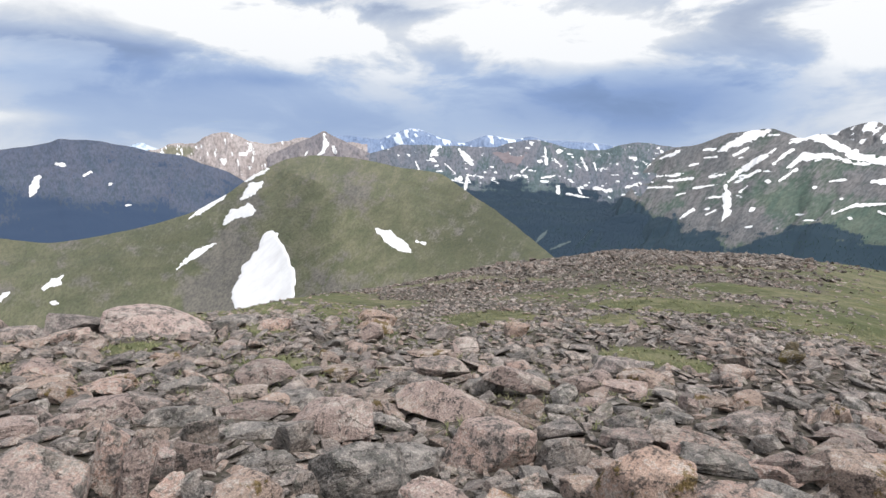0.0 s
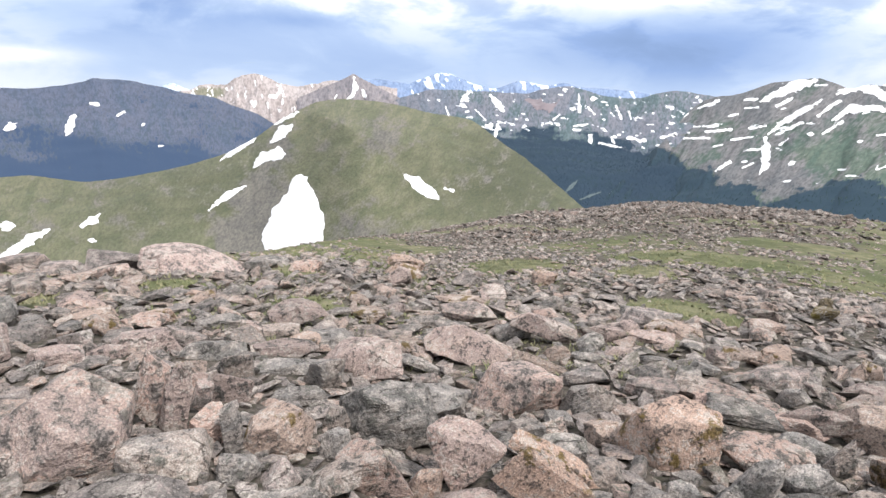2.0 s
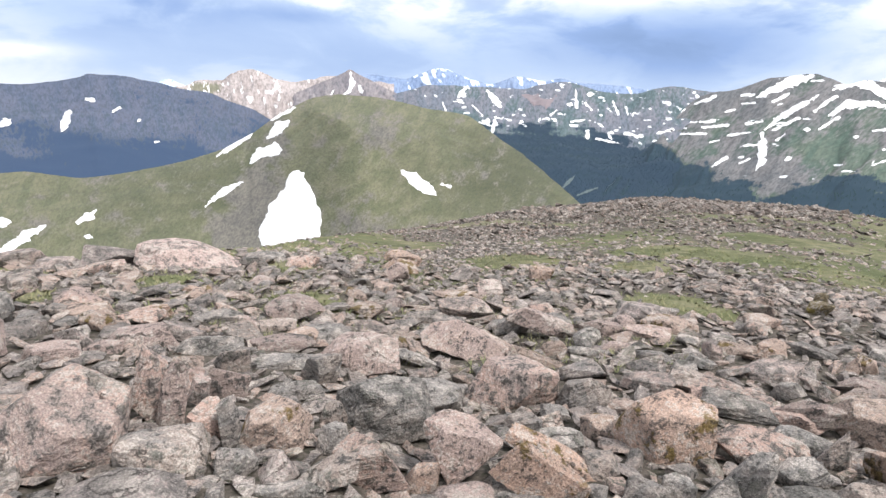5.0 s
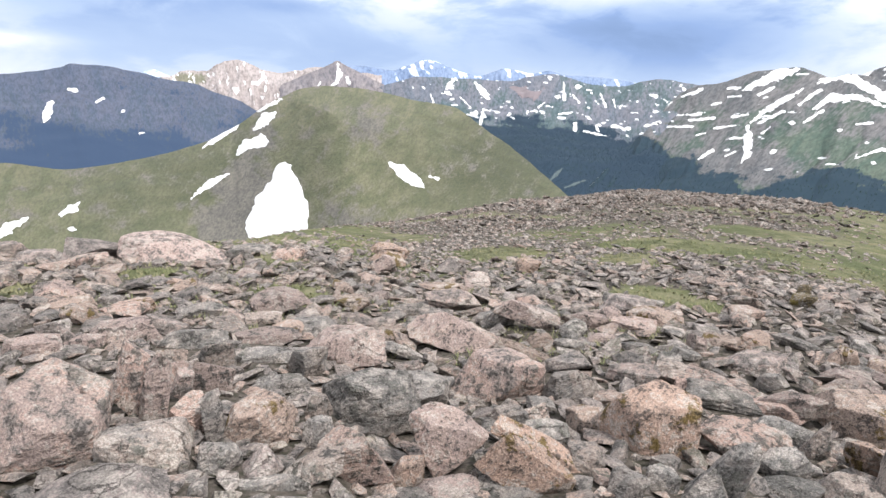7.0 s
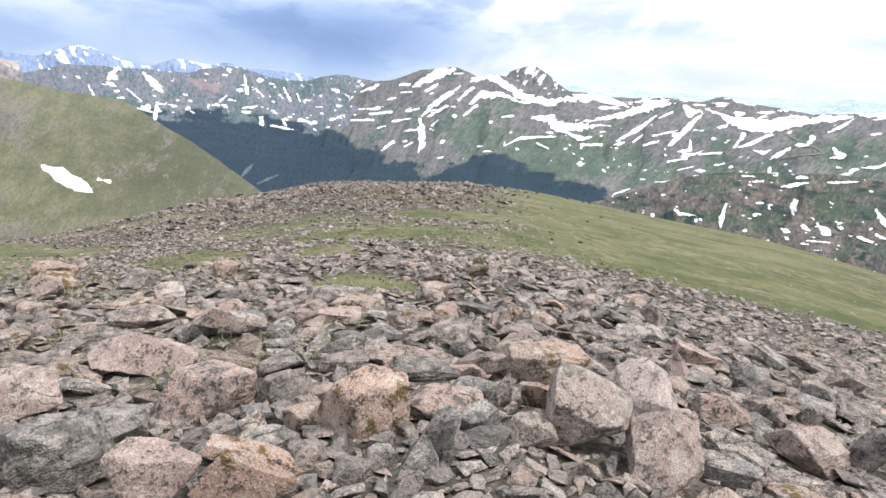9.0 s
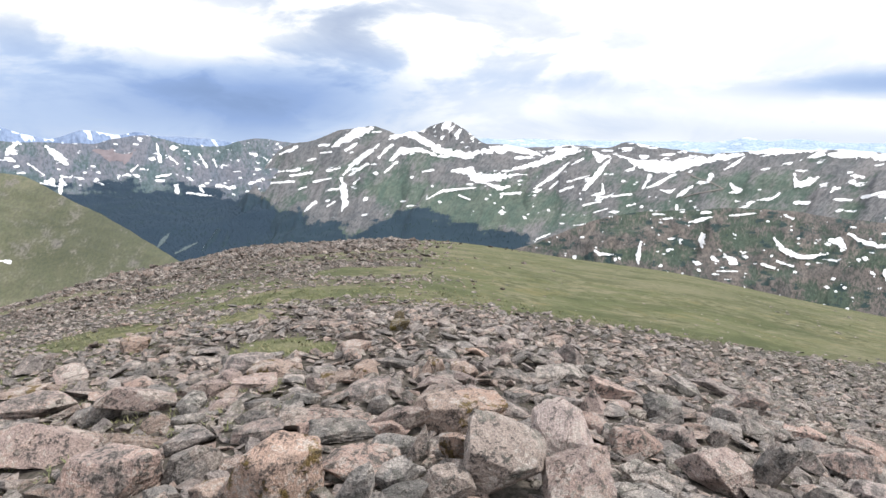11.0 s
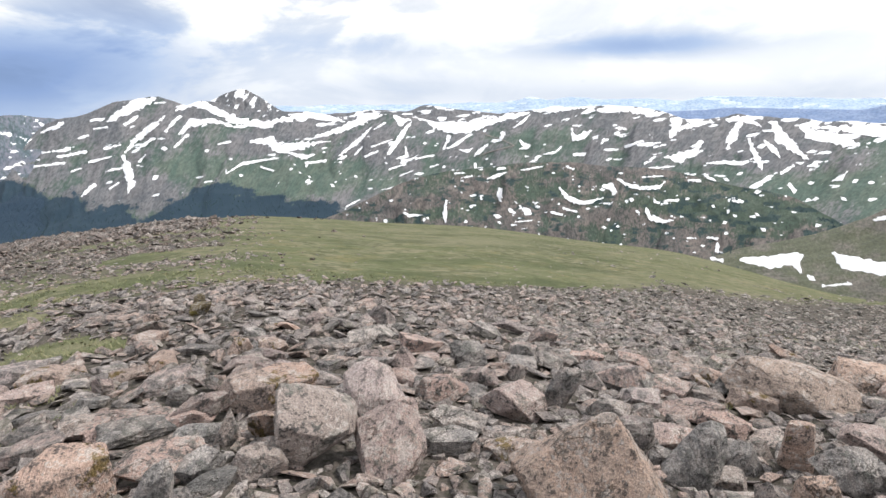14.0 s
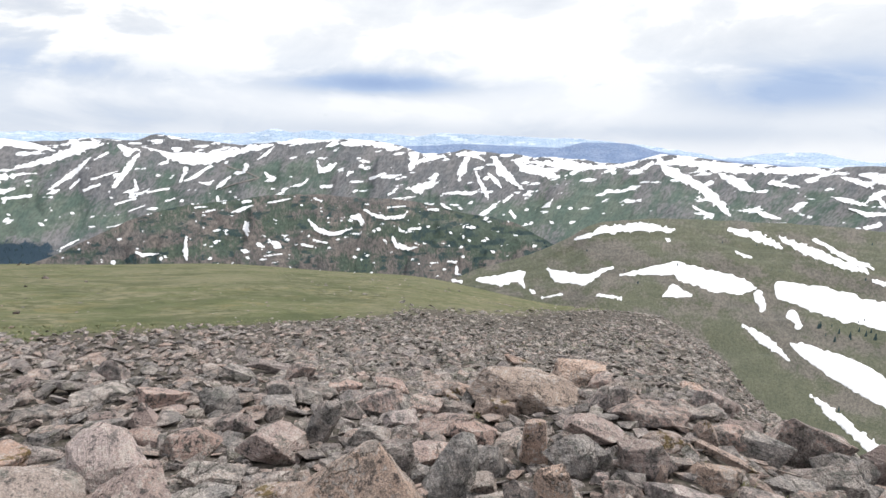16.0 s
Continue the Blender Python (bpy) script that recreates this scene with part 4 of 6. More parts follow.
for chain in ([(56.95, -5.01, 0.11)],
              [(57.36, -5.5, 0.14)],
              [(39.19, -3.44, 0.28), (39.97, -3.47, 0.33), (40.75, -3.49, 0.19)],
              [(38.38, -3.94, 0.25)],
              [(40.52, -4.99, 0.19), (40.37, -5.33, 0.14)],
              [(39.81, -5.89, 0.11)],
              [(40.57, -6.26, 0.11)],
              [(39.38, -5.16, 0.08)],
              [(42.03, -4.13, 0.11)],
              [(43.38, -6.1, 0.08)],
              [(42.94, -6.83, 0.08)],
              [(43.89, -6.65, 0.08)],
              [(47.88, -5.82, 0.11), (49.4, -5.39, 0.14)],
              [(47.62, -5.27, 0.11)],
              [(46.98, -7.7, 0.08), (48.65, -7.47, 0.14), (50.18, -6.87, 0.11)],
              [(43.76, -9.14, 0.08), (45.03, -8.54, 0.11)],
              [(39.13, -0.72, 0.17), (40.66, -0.83, 0.22), (42.46, -1.17, 0.19), (44.02, -1.46, 0.11)],):
    snow_patch(east, east_ob, chain)
for chain in ([(41.29, -3.24, 0.11), (42.61, -3.19, 0.11)],
              [(51.22, -3.54, 0.14)],
              [(48.82, -6.46, 0.08), (50.07, -6, 0.08)],
              [(66.83, -0.74, 0.28), (68.21, -0.58, 0.25), (69.96, -0.86, 0.25), (71.92, -1.05, 0.17)],
              [(72.67, -1.43, 0.22), (73.42, -1.93, 0.44), (73.01, -2.93, 0.33), (72.68, -3.39, 0.17)],
              [(73.45, -2.43, 0.39), (74.84, -2.06, 0.25), (76.65, -1.65, 0.14)],
              [(75.51, -3.17, 0.22), (75.01, -4.29, 0.44), (73.63, -4.94, 0.44), (72.65, -4.83, 0.22)],
              [(77.11, -1.7, 0.17), (77.99, -1.58, 0.28), (78.89, -1.7, 0.25), (79.8, -2.18, 0.17)],
              [(78.25, -1.94, 0.39), (77.68, -3.15, 0.5), (77.52, -3.89, 0.28)],):
    snow_patch(east, east_ob, chain)
for chain in ([(79.02, -3.26, 0.22), (79.56, -4.33, 0.22), (80.09, -5.29, 0.22), (80.24, -5.77, 0.17)],
              [(80.23, -3.36, 0.22), (80.94, -4.07, 0.22), (81.43, -4.65, 0.17)],
              [(80.63, -1.94, 0.39), (81.38, -3.11, 0.5), (82.3, -3.92, 0.39), (82.97, -4.37, 0.17)],
              [(82.74, -2.17, 0.39), (83.41, -2.74, 0.44), (84.84, -3.06, 0.5), (85.66, -3.39, 0.39), (87.22, -3.69, 0.11)],
              [(83.56, -2.28, 0.28), (85.54, -2.38, 0.39), (87.07, -2.47, 0.5), (88.29, -2.67, 0.66)],
              [(76.02, -5.27, 0.19), (77.4, -5.17, 0.19), (78.76, -5.2, 0.19), (79.39, -4.82, 0.11)],
              [(68.67, -2.29, 0.17), (69.18, -2.42, 0.14)],
              [(69.21, -2.99, 0.11)],):
    snow_patch(east, east_ob, chain)
for chain in ([(67.33, -3.45, 0.11), (67.7, -3.32, 0.11)],
              [(69.26, -3.97, 0.14), (70.6, -3.45, 0.19)],
              [(71.36, -5.83, 0.11), (73.43, -5.58, 0.08)],
              [(75.86, -6.15, 0.14), (76.6, -6.76, 0.25)],
              [(77.63, -6.6, 0.19)],
              [(78.61, -6.07, 0.17)],
              [(82.45, -5.33, 0.14), (81.66, -5.95, 0.17)],
              [(82.28, -6.76, 0.17), (82.76, -7.33, 0.19)],
              [(83.05, -8.08, 0.11), (83.84, -8.69, 0.22), (84.23, -9.38, 0.14)],
              [(83.82, -6.61, 0.17)],
              [(84.27, -7.84, 0.17)],
              [(85.21, -6.38, 0.14), (85.78, -6.12, 0.22), (86.2, -5.57, 0.11)],
              [(86.77, -6.29, 0.17)],
              [(87.82, -6.35, 0.19)],
              [(86.16, -7.71, 0.19)],
              [(83.2, -4.6, 0.25)],):
    snow_patch(east, east_ob, chain)
for chain in ([(54.61, -6.75, 0.14), (55.58, -6.57, 0.14)],
              [(56.96, -6.86, 0.19), (58.05, -6.51, 0.19), (58.87, -6.24, 0.11)],
              [(57.91, -5.96, 0.17), (58.6, -5.89, 0.11)],
              [(60.09, -6.05, 0.14), (60.77, -5.97, 0.11), (62.11, -5.7, 0.08)],
              [(45.7, -8.83, 0.08)],
              [(49.18, -9.87, 0.22), (49.68, -10.15, 0.17), (50.8, -10.13, 0.17)],
              [(53.12, -8.84, 0.25), (52.99, -9.89, 0.25), (53.03, -10.77, 0.22)],
              [(58.14, -7.87, 0.28), (58.15, -8.77, 0.28)],
              [(59.13, -9.78, 0.33), (59.46, -9.92, 0.22)],
              [(60.01, -9.37, 0.22), (60.7, -9.85, 0.39), (61.12, -10.04, 0.22)],
              [(61.71, -9.41, 0.19)],
              [(57.94, -10.28, 0.28)],
              [(58.16, -10.91, 0.17)],):
    snow_patch(spur, spur_ob, chain)
for chain in ([(59.61, -10.82, 0.08), (61.13, -10.67, 0.08)],
              [(55, -10.79, 0.17)],
              [(55.56, -11.29, 0.11)],
              [(56.82, -11.3, 0.11)],
              [(51.35, -10.41, 0.14)],
              [(63.64, -7.66, 0.19), (64.33, -8.51, 0.28), (65.42, -8.98, 0.25), (66.48, -8.87, 0.17), (67.51, -8.5, 0.17)],
              [(62.89, -9.88, 0.17), (63.85, -10.14, 0.17)],
              [(64.1, -9.54, 0.14), (65.18, -9.79, 0.14)],
              [(66.24, -9.49, 0.17)],
              [(67.46, -7.39, 0.22), (68.24, -7.38, 0.28), (68.65, -7.95, 0.19)],
              [(67.76, -11.16, 0.17)],
              [(68.12, -10.43, 0.14)],
              [(68.94, -11.01, 0.14)],
              [(70.91, -6.59, 0.11), (72.51, -6.45, 0.11)],):
    snow_patch(spur, spur_ob, chain)
for chain in ([(68.76, -6.79, 0.17), (69.55, -7.22, 0.19), (70.59, -7.58, 0.19), (72.33, -7.41, 0.19), (72.78, -6.88, 0.11)],
              [(67.51, -7.52, 0.22), (68.29, -7.64, 0.22), (68.44, -8.16, 0.14)],
              [(74.71, -6.74, 0.17), (75.55, -6.79, 0.14)],
              [(80.08, -7.53, 0.22)],
              [(78.35, -8.35, 0.17), (79.04, -8.39, 0.19)],
              [(70.01, -8.6, 0.19)],
              [(72.9, -8.6, 0.17), (73.87, -8.51, 0.17)],
              [(74.71, -8.35, 0.14)],
              [(71.32, -9.39, 0.22), (71.75, -10.16, 0.28), (72.77, -10.37, 0.22), (73.63, -10.28, 0.11)],
              [(70.58, -9.63, 0.17)],
              [(76.78, -8.89, 0.14)],
              [(80.25, -9.38, 0.14)],
              [(76.52, -11.57, 0.14), (77.36, -11.63, 0.14)],
              [(80.82, -10.62, 0.19)],
              [(77.82, -10.21, 0.14)],):
    snow_patch(spur, spur_ob, chain)
for chain in ([(76.64, -10.11, 0.11)],):
    snow_patch(spur, spur_ob, chain)
for chain in ([(94.99, -1.72, 0.37), (96.07, -2.84, 0.42), (98.01, -3.63, 0.47), (100.01, -5.1, 0.42), (101.55, -6.59, 0.21)],
              [(96.38, -1.75, 0.42), (98.68, -2.14, 0.47), (101.34, -2.51, 0.42), (103.86, -2.6, 0.32)],
              [(100.12, -2.95, 0.37), (101.97, -3.8, 0.47), (102.9, -4.31, 0.21)],
              [(103.01, -2.45, 0.32), (105.44, -2.44, 0.42), (108.13, -2.4, 0.26)],
              [(94.58, -2.09, 0.26), (93.73, -2.79, 0.21)],
              [(91.3, -2.49, 0.26), (93.18, -2.2, 0.21)],
              [(86.82, -2.08, 0.32), (88.37, -2.57, 0.37), (90.83, -2.58, 0.26)],
              [(104.01, -3.5, 0.26), (106.05, -3.73, 0.21)],
              [(106.48, -1.68, 0.16), (108.45, -2.15, 0.21)],
              [(98.32, -5.77, 0.16), (99.79, -6.57, 0.21)],):
    snow_patch(east, east_ob, chain)
for chain in ([(92.66, -5.61, 0.21), (93.84, -5.4, 0.16)],
              [(91.82, -4.69, 0.21)],):
    snow_patch(east, east_ob, chain)
for chain in ([(77.08, -13.3, 0.21), (77.9, -13.46, 0.16)],
              [(79.41, -13.29, 0.42), (81.67, -13.27, 0.68), (83.33, -12.7, 0.68), (83.87, -13.8, 0.32)],
              [(85.8, -11.94, 0.37), (87.03, -12.65, 0.68), (89.27, -12.71, 0.58), (91.78, -11.54, 0.42)],
              [(84.7, -14.14, 0.26)],
              [(85.56, -14.68, 0.16), (87.36, -14.22, 0.16)],
              [(90.73, -14.08, 0.26), (92.78, -14.22, 0.21)],
              [(96.29, -13.81, 0.32), (97.3, -13.15, 0.68), (98.61, -13.34, 0.47)],
              [(92.6, -12.1, 0.21), (94.9, -11.54, 0.37), (97.26, -11.22, 0.74), (99.7, -11.94, 0.9), (102.44, -12.21, 0.9), (103.77, -12.3, 0.63)],
              [(103.92, -12.66, 0.53), (104.34, -13.86, 0.47)],):
    snow_patch(cirque, cirque_ob, chain)
for chain in ([(105.79, -12.16, 0.79), (108.39, -12.56, 1.11), (111.17, -12.98, 1.11), (114.46, -13.18, 1.26)],
              [(106.69, -13.99, 0.58), (107.13, -14.82, 0.42)],
              [(103.05, -15.36, 0.21), (104.9, -16.39, 0.47), (106.85, -17.67, 0.16)],
              [(106.81, -16.29, 0.26), (108.79, -16.95, 0.84), (111.34, -17.84, 1.21), (114.24, -19.15, 1.05), (116.2, -19.97, 0.74)],
              [(108.68, -20.08, 0.21), (110.42, -21.23, 0.42), (113.11, -22.76, 0.53), (116.43, -24.26, 0.47)],
              [(88.36, -9.19, 0.21), (91.02, -8.2, 0.42), (94.38, -7.69, 0.47), (97.02, -7.93, 0.42)],
              [(96.43, -8.74, 0.21)],
              [(101.25, -7.49, 0.37), (103.49, -7.99, 0.47), (105.27, -8.65, 0.26)],):
    snow_patch(cirque, cirque_ob, chain)
for chain in ([(104.92, -7.78, 0.26), (106.89, -8.63, 0.42), (109.78, -9.57, 0.32), (111.35, -9.98, 0.21)],
              [(107.55, -7.83, 0.21), (108.88, -8.38, 0.21)],
              [(101.99, -9.4, 0.16), (103.13, -9.7, 0.16)],
              [(102.57, -5.67, 0.14), (103.79, -6.1, 0.24), (104.97, -6.38, 0.14)],
              [(108.85, -8.61, 0.21), (111.65, -9.65, 0.21)],
              [(108.81, -2.85, 0.2), (109.86, -3.05, 0.26), (110.94, -3.54, 0.2)],
              [(110.77, -2.9, 0.2), (111.88, -3.1, 0.36), (113.19, -3.4, 0.45), (115.5, -3.7, 0.4)],
              [(108.3, -4.36, 0.14), (109.5, -4.62, 0.24), (110.75, -4.87, 0.16)],
              [(110.57, -4.71, 0.24), (111.23, -4.04, 0.32), (112.06, -3.72, 0.3)],
              [(111.13, -4.14, 0.26), (112.01, -4.93, 0.2)],
              [(109.5, -5.16, 0.12), (110.77, -5.57, 0.2), (112.22, -5.39, 0.18)],
              [(109.55, -7.04, 0.2), (110.43, -7.3, 0.22), (111.6, -7.3, 0.16)],
              [(110.83, -6.59, 0.26), (111.61, -6.28, 0.3)],
              [(111.28, -1.28, 0.14), (113.03, -2.07, 0.26)],
              [(108.63, -8.41, 0.16), (110.11, -9.14, 0.26), (111.36, -9.86, 0.2)],
              [(111.76, -10.56, 0.16), (114.39, -11.01, 0.3)],):
    high = np.mean([c[1] for c in chain]) > -7.5        # behind the rim of the near slope
    snow_patch(east if high else cirque, east_ob if high else cirque_ob, chain)


def plain_ground(name, tone, tone2):
    m, nt, bs = principled(name)
    nt.links.new(mix(nt, noise_of(nt, position(nt), 0.05, 5, 0.65), tone, tone2), bs.inputs["Base Color"])
    bs.inputs["Roughness"].default_value = 0.95
    return m


PATH = plain_ground("trodden_path", (0.14, 0.13, 0.12), (0.18, 0.165, 0.15))
RED = plain_ground("red_scree", (0.15, 0.132, 0.15), (0.19, 0.152, 0.165))
GLADE = plain_ground("grassy_glade", (0.055, 0.08, 0.092), (0.085, 0.112, 0.118))
snow_patch(east, east_ob, [(55.95, -2.44, 0.04), (57.14, -2.94, 0.05), (58.31, -3.28, 0.05), (59.43, -3.82, 0.05), (58.14, -4.14, 0.05), (57.04, -4.41, 0.05), (55.83, -4.89, 0.04)], name="trail", label="faint pale trail climbing in a bend", material=PATH)
for chain in ([(9.79, -9.64, 0.16), (10.19, -9.14, 0.2), (10.78, -8.43, 0.12)], [(11.09, -10.22, 0.1), (11.93, -9.8, 0.14), (12.92, -9.38, 0.1)]):
    snow_patch(mid, mid_ob, chain, name="glade", label="pale grassy avalanche track in the forest", material=GLADE)


snow_patch(mid, mid_ob, [(5.6, -1.5, 0.25), (6.7, -1.9, 0.5), (7.8, -2.2, 0.5), (8.6, -1.5, 0.4)], name="scree_field", label="dull red field of scree", material=RED)


# ---- rocks ----
def rock_material(name, base, warm, dark, lichen, amount, unit=1.0, random_kind="object", crusted=0.65, yellow=0.60):
    m, nt, bs = principled(name)
    geo = nt.nodes.new("ShaderNodeNewGeometry")
    tc = geo.outputs["Position"]
    rnd = nt.nodes.new("ShaderNodeObjectInfo").outputs["Random"] if random_kind == "object" else geo.outputs["Random Per Island"]
    shift = nt.nodes.new("ShaderNodeVectorMath")
    shift.operation = "ADD"
    c = nt.nodes.new("ShaderNodeCombineXYZ")
    nt.links.new(mathn(nt, "MULTIPLY", rnd, 37.0), c.inputs[0])
    nt.links.new(mathn(nt, "MULTIPLY", rnd, 91.0), c.inputs[1])
    nt.links.new(tc, shift.inputs[0])
    nt.links.new(c.outputs[0], shift.inputs[1])
    p = shift.outputs[0]
    speck = noise_of(nt, p, 48 / unit, 4, 0.7)
    blotch = noise_of(nt, p, 11 / unit, 5, 0.68)
    patch = noise_of(nt, p, 4.2 / unit, 5, 0.62, 0.4)
    # foliation: thin layers, turned its own way in every stone
    turn = nt.nodes.new("ShaderNodeVectorRotate")
    turn.inputs["Axis"].default_value = (0.8, 0.55, 0.2)
    nt.links.new(p, turn.inputs["Vector"])
    nt.links.new(mathn(nt, "MULTIPLY", rnd, 5.0), turn.inputs["Angle"])
    flat = nt.nodes.new("ShaderNodeVectorMath")
    flat.operation = "MULTIPLY"
    nt.links.new(turn.outputs[0], flat.inputs[0])
    flat.inputs[1].default_value = (4.0 / unit, 4.0 / unit, 30.0 / unit)
    layer = noise_of(nt, flat.outputs[0], 1.0, 5, 0.65)
    r2 = mathn(nt, "FRACT", mathn(nt, "MULTIPLY", rnd, 7.31))
    r3 = mathn(nt, "FRACT", mathn(nt, "MULTIPLY", rnd, 23.7))
    tan = mathn(nt, "ADD", patch, mathn(nt, "MULTIPLY", mathn(nt, "SUBTRACT", r2, 0.52), 0.55))
    tan = mathn(nt, "ADD", tan, mathn(nt, "MULTIPLY", mathn(nt, "SUBTRACT", speck, 0.5), 0.3))
    col = mix(nt, smooth(nt, tan, 0.46, 0.60), base, warm)
    col = mix(nt, mathn(nt, "MULTIPLY", smooth(nt, layer, 0.42, 0.62), 0.45), col, mix(nt, 0.5, warm, (0.50, 0.44, 0.39)))
    # grey and black lichen in patches, a pale crust in others
    grey = mathn(nt, "ADD", blotch, mathn(nt, "MULTIPLY", mathn(nt, "SUBTRACT", r3, 0.62), 0.22))
    grey = mathn(nt, "ADD", grey, mathn(nt, "MULTIPLY", mathn(nt, "SUBTRACT", speck, 0.5), 0.5))
    col = mix(nt, mathn(nt, "MULTIPLY", smooth(nt, grey, 0.47, 0.55), crusted), col, (0.195, 0.195, 0.183))
    pits = mathn(nt, "ADD", speck, mathn(nt, "MULTIPLY", mathn(nt, "SUBTRACT", blotch, 0.5), 0.9))
    col = mix(nt, mathn(nt, "MULTIPLY", smooth(nt, pits, 0.53, 0.65), 0.8), col, dark)
    pale = mathn(nt, "SUBTRACT", mathn(nt, "ADD", speck, patch), blotch)
    col = mix(nt, mathn(nt, "MULTIPLY", smooth(nt, pale, 0.54, 0.66), 0.7), col, (0.56, 0.52, 0.47))
    crust = mathn(nt, "ADD", blotch, mathn(nt, "MULTIPLY", mathn(nt, "SUBTRACT", patch, 0.5), 1.1))
    col = mix(nt, mathn(nt, "MULTIPLY", smooth(nt, crust, yellow, yellow + 0.08), amount), col, lichen)
    # open cracks
    vor = nt.nodes.new("ShaderNodeTexVoronoi")
    vor.feature = "DISTANCE_TO_EDGE"
    vor.inputs["Scale"].default_value = 3.2 / unit
    wob = nt.nodes.new("ShaderNodeVectorMath")
    wob.operation = "ADD"
    cc = nt.nodes.new("ShaderNodeCombineXYZ")
    nt.links.new(mathn(nt, "MULTIPLY", blotch, 0.35 * unit), cc.inputs[0])
    nt.links.new(mathn(nt, "MULTIPLY", patch, 0.5 * unit), cc.inputs[2])
    nt.links.new(p, wob.inputs[0])
    nt.links.new(cc.outputs[0], wob.inputs[1])
    nt.links.new(wob.outputs[0], vor.inputs["Vector"])
    crack = mathn(nt, "MULTIPLY", smooth(nt, vor.outputs["Distance"], 0.022, 0.004), smooth(nt, patch, 0.50, 0.58))
    col = mix(nt, mathn(nt, "MULTIPLY", crack, 0.55), col, (0.05, 0.045, 0.04))
    grain = noise_of(nt, p, 120 / unit, 3, 0.75)
    col = mix(nt, 1.0, col, mix(nt, smooth(nt, grain, 0.32, 0.68), (0.66, 0.655, 0.665), (1.30, 1.28, 1.28)), "MULTIPLY")
    tone = mix(nt, rnd, (0.585, 0.58, 0.59), (0.885, 0.872, 0.885))
    col = mix(nt, 1.0, col, tone, "MULTIPLY")
    nt.links.new(col, bs.inputs["Base Color"])
    bs.inputs["Roughness"].default_value = 0.88
    bs.inputs["Specular IOR Level"].default_value = 0.25
    h = mathn(nt, "ADD", mathn(nt, "MULTIPLY", speck, 0.5), mathn(nt, "ADD", mathn(nt, "MULTIPLY", blotch, 0.7), mathn(nt, "MULTIPLY", layer, 0.8)))
    h = mathn(nt, "SUBTRACT", h, mathn(nt, "MULTIPLY", crack, 0.8))
    bump(nt, bs, h, 1.0, 0.045 * unit)
    return m


GREY, TAN, DARK = (0.275, 0.25, 0.236), (0.41, 0.315, 0.266), (0.06, 0.057, 0.056)
TINTS = {"g": rock_material("grey_gneiss", (0.29, 0.278, 0.262), (0.39, 0.33, 0.29), DARK, (0.225, 0.228, 0.197), 0.5),
         "t": rock_material("pinkish_gneiss", (0.39, 0.315, 0.287), (0.52, 0.378, 0.32), DARK, (0.255, 0.245, 0.21), 0.35),
         "o": rock_material("rusty_gneiss", (0.415, 0.325, 0.272), (0.515, 0.37, 0.293), DARK, (0.17, 0.12, 0.03), 0.8, crusted=0.2, yellow=0.585),
         "p": rock_material("pale_gneiss", (0.45, 0.385, 0.36), (0.54, 0.425, 0.385), (0.13, 0.118, 0.115), (0.31, 0.285, 0.26), 0.4),
         "s": rock_material("sandy_gneiss", (0.48, 0.38, 0.308), (0.575, 0.425, 0.332), DARK, (0.36, 0.30, 0.245), 0.3, crusted=0.18),
         "l": rock_material("lichened_gneiss", (0.20, 0.165, 0.10), (0.23, 0.18, 0.09), DARK, (0.19, 0.15, 0.03), 0.9)}
SCREE = rock_material("grey_green_scree", (0.215, 0.20, 0.172), (0.275, 0.235, 0.20), (0.06, 0.058, 0.05), (0.18, 0.19, 0.13), 0.5, 2.0, "island")
MOUND = rock_material("brown_mound_stones", (0.185, 0.155, 0.138), (0.255, 0.195, 0.162), (0.05, 0.045, 0.042), (0.20, 0.19, 0.14), 0.4, 4.0, "island")
RUBBLE = rock_material("gneiss_rubble", GREY, TAN, DARK, (0.24, 0.235, 0.18), 0.4, 1.0, "island")


def ball(level):
    """Directions and triangles of an even sphere."""
    bm = bmesh.new()
    bmesh.ops.create_icosphere(bm, subdivisions=level, radius=1.0)
    bm.verts.index_update()
    out = np.array([v.co[:] for v in bm.verts]), np.array([[v.index for v in f.verts] for f in bm.faces])
    bm.free()
    return out


BALLS = {k: ball(k) for k in (4, 5)}


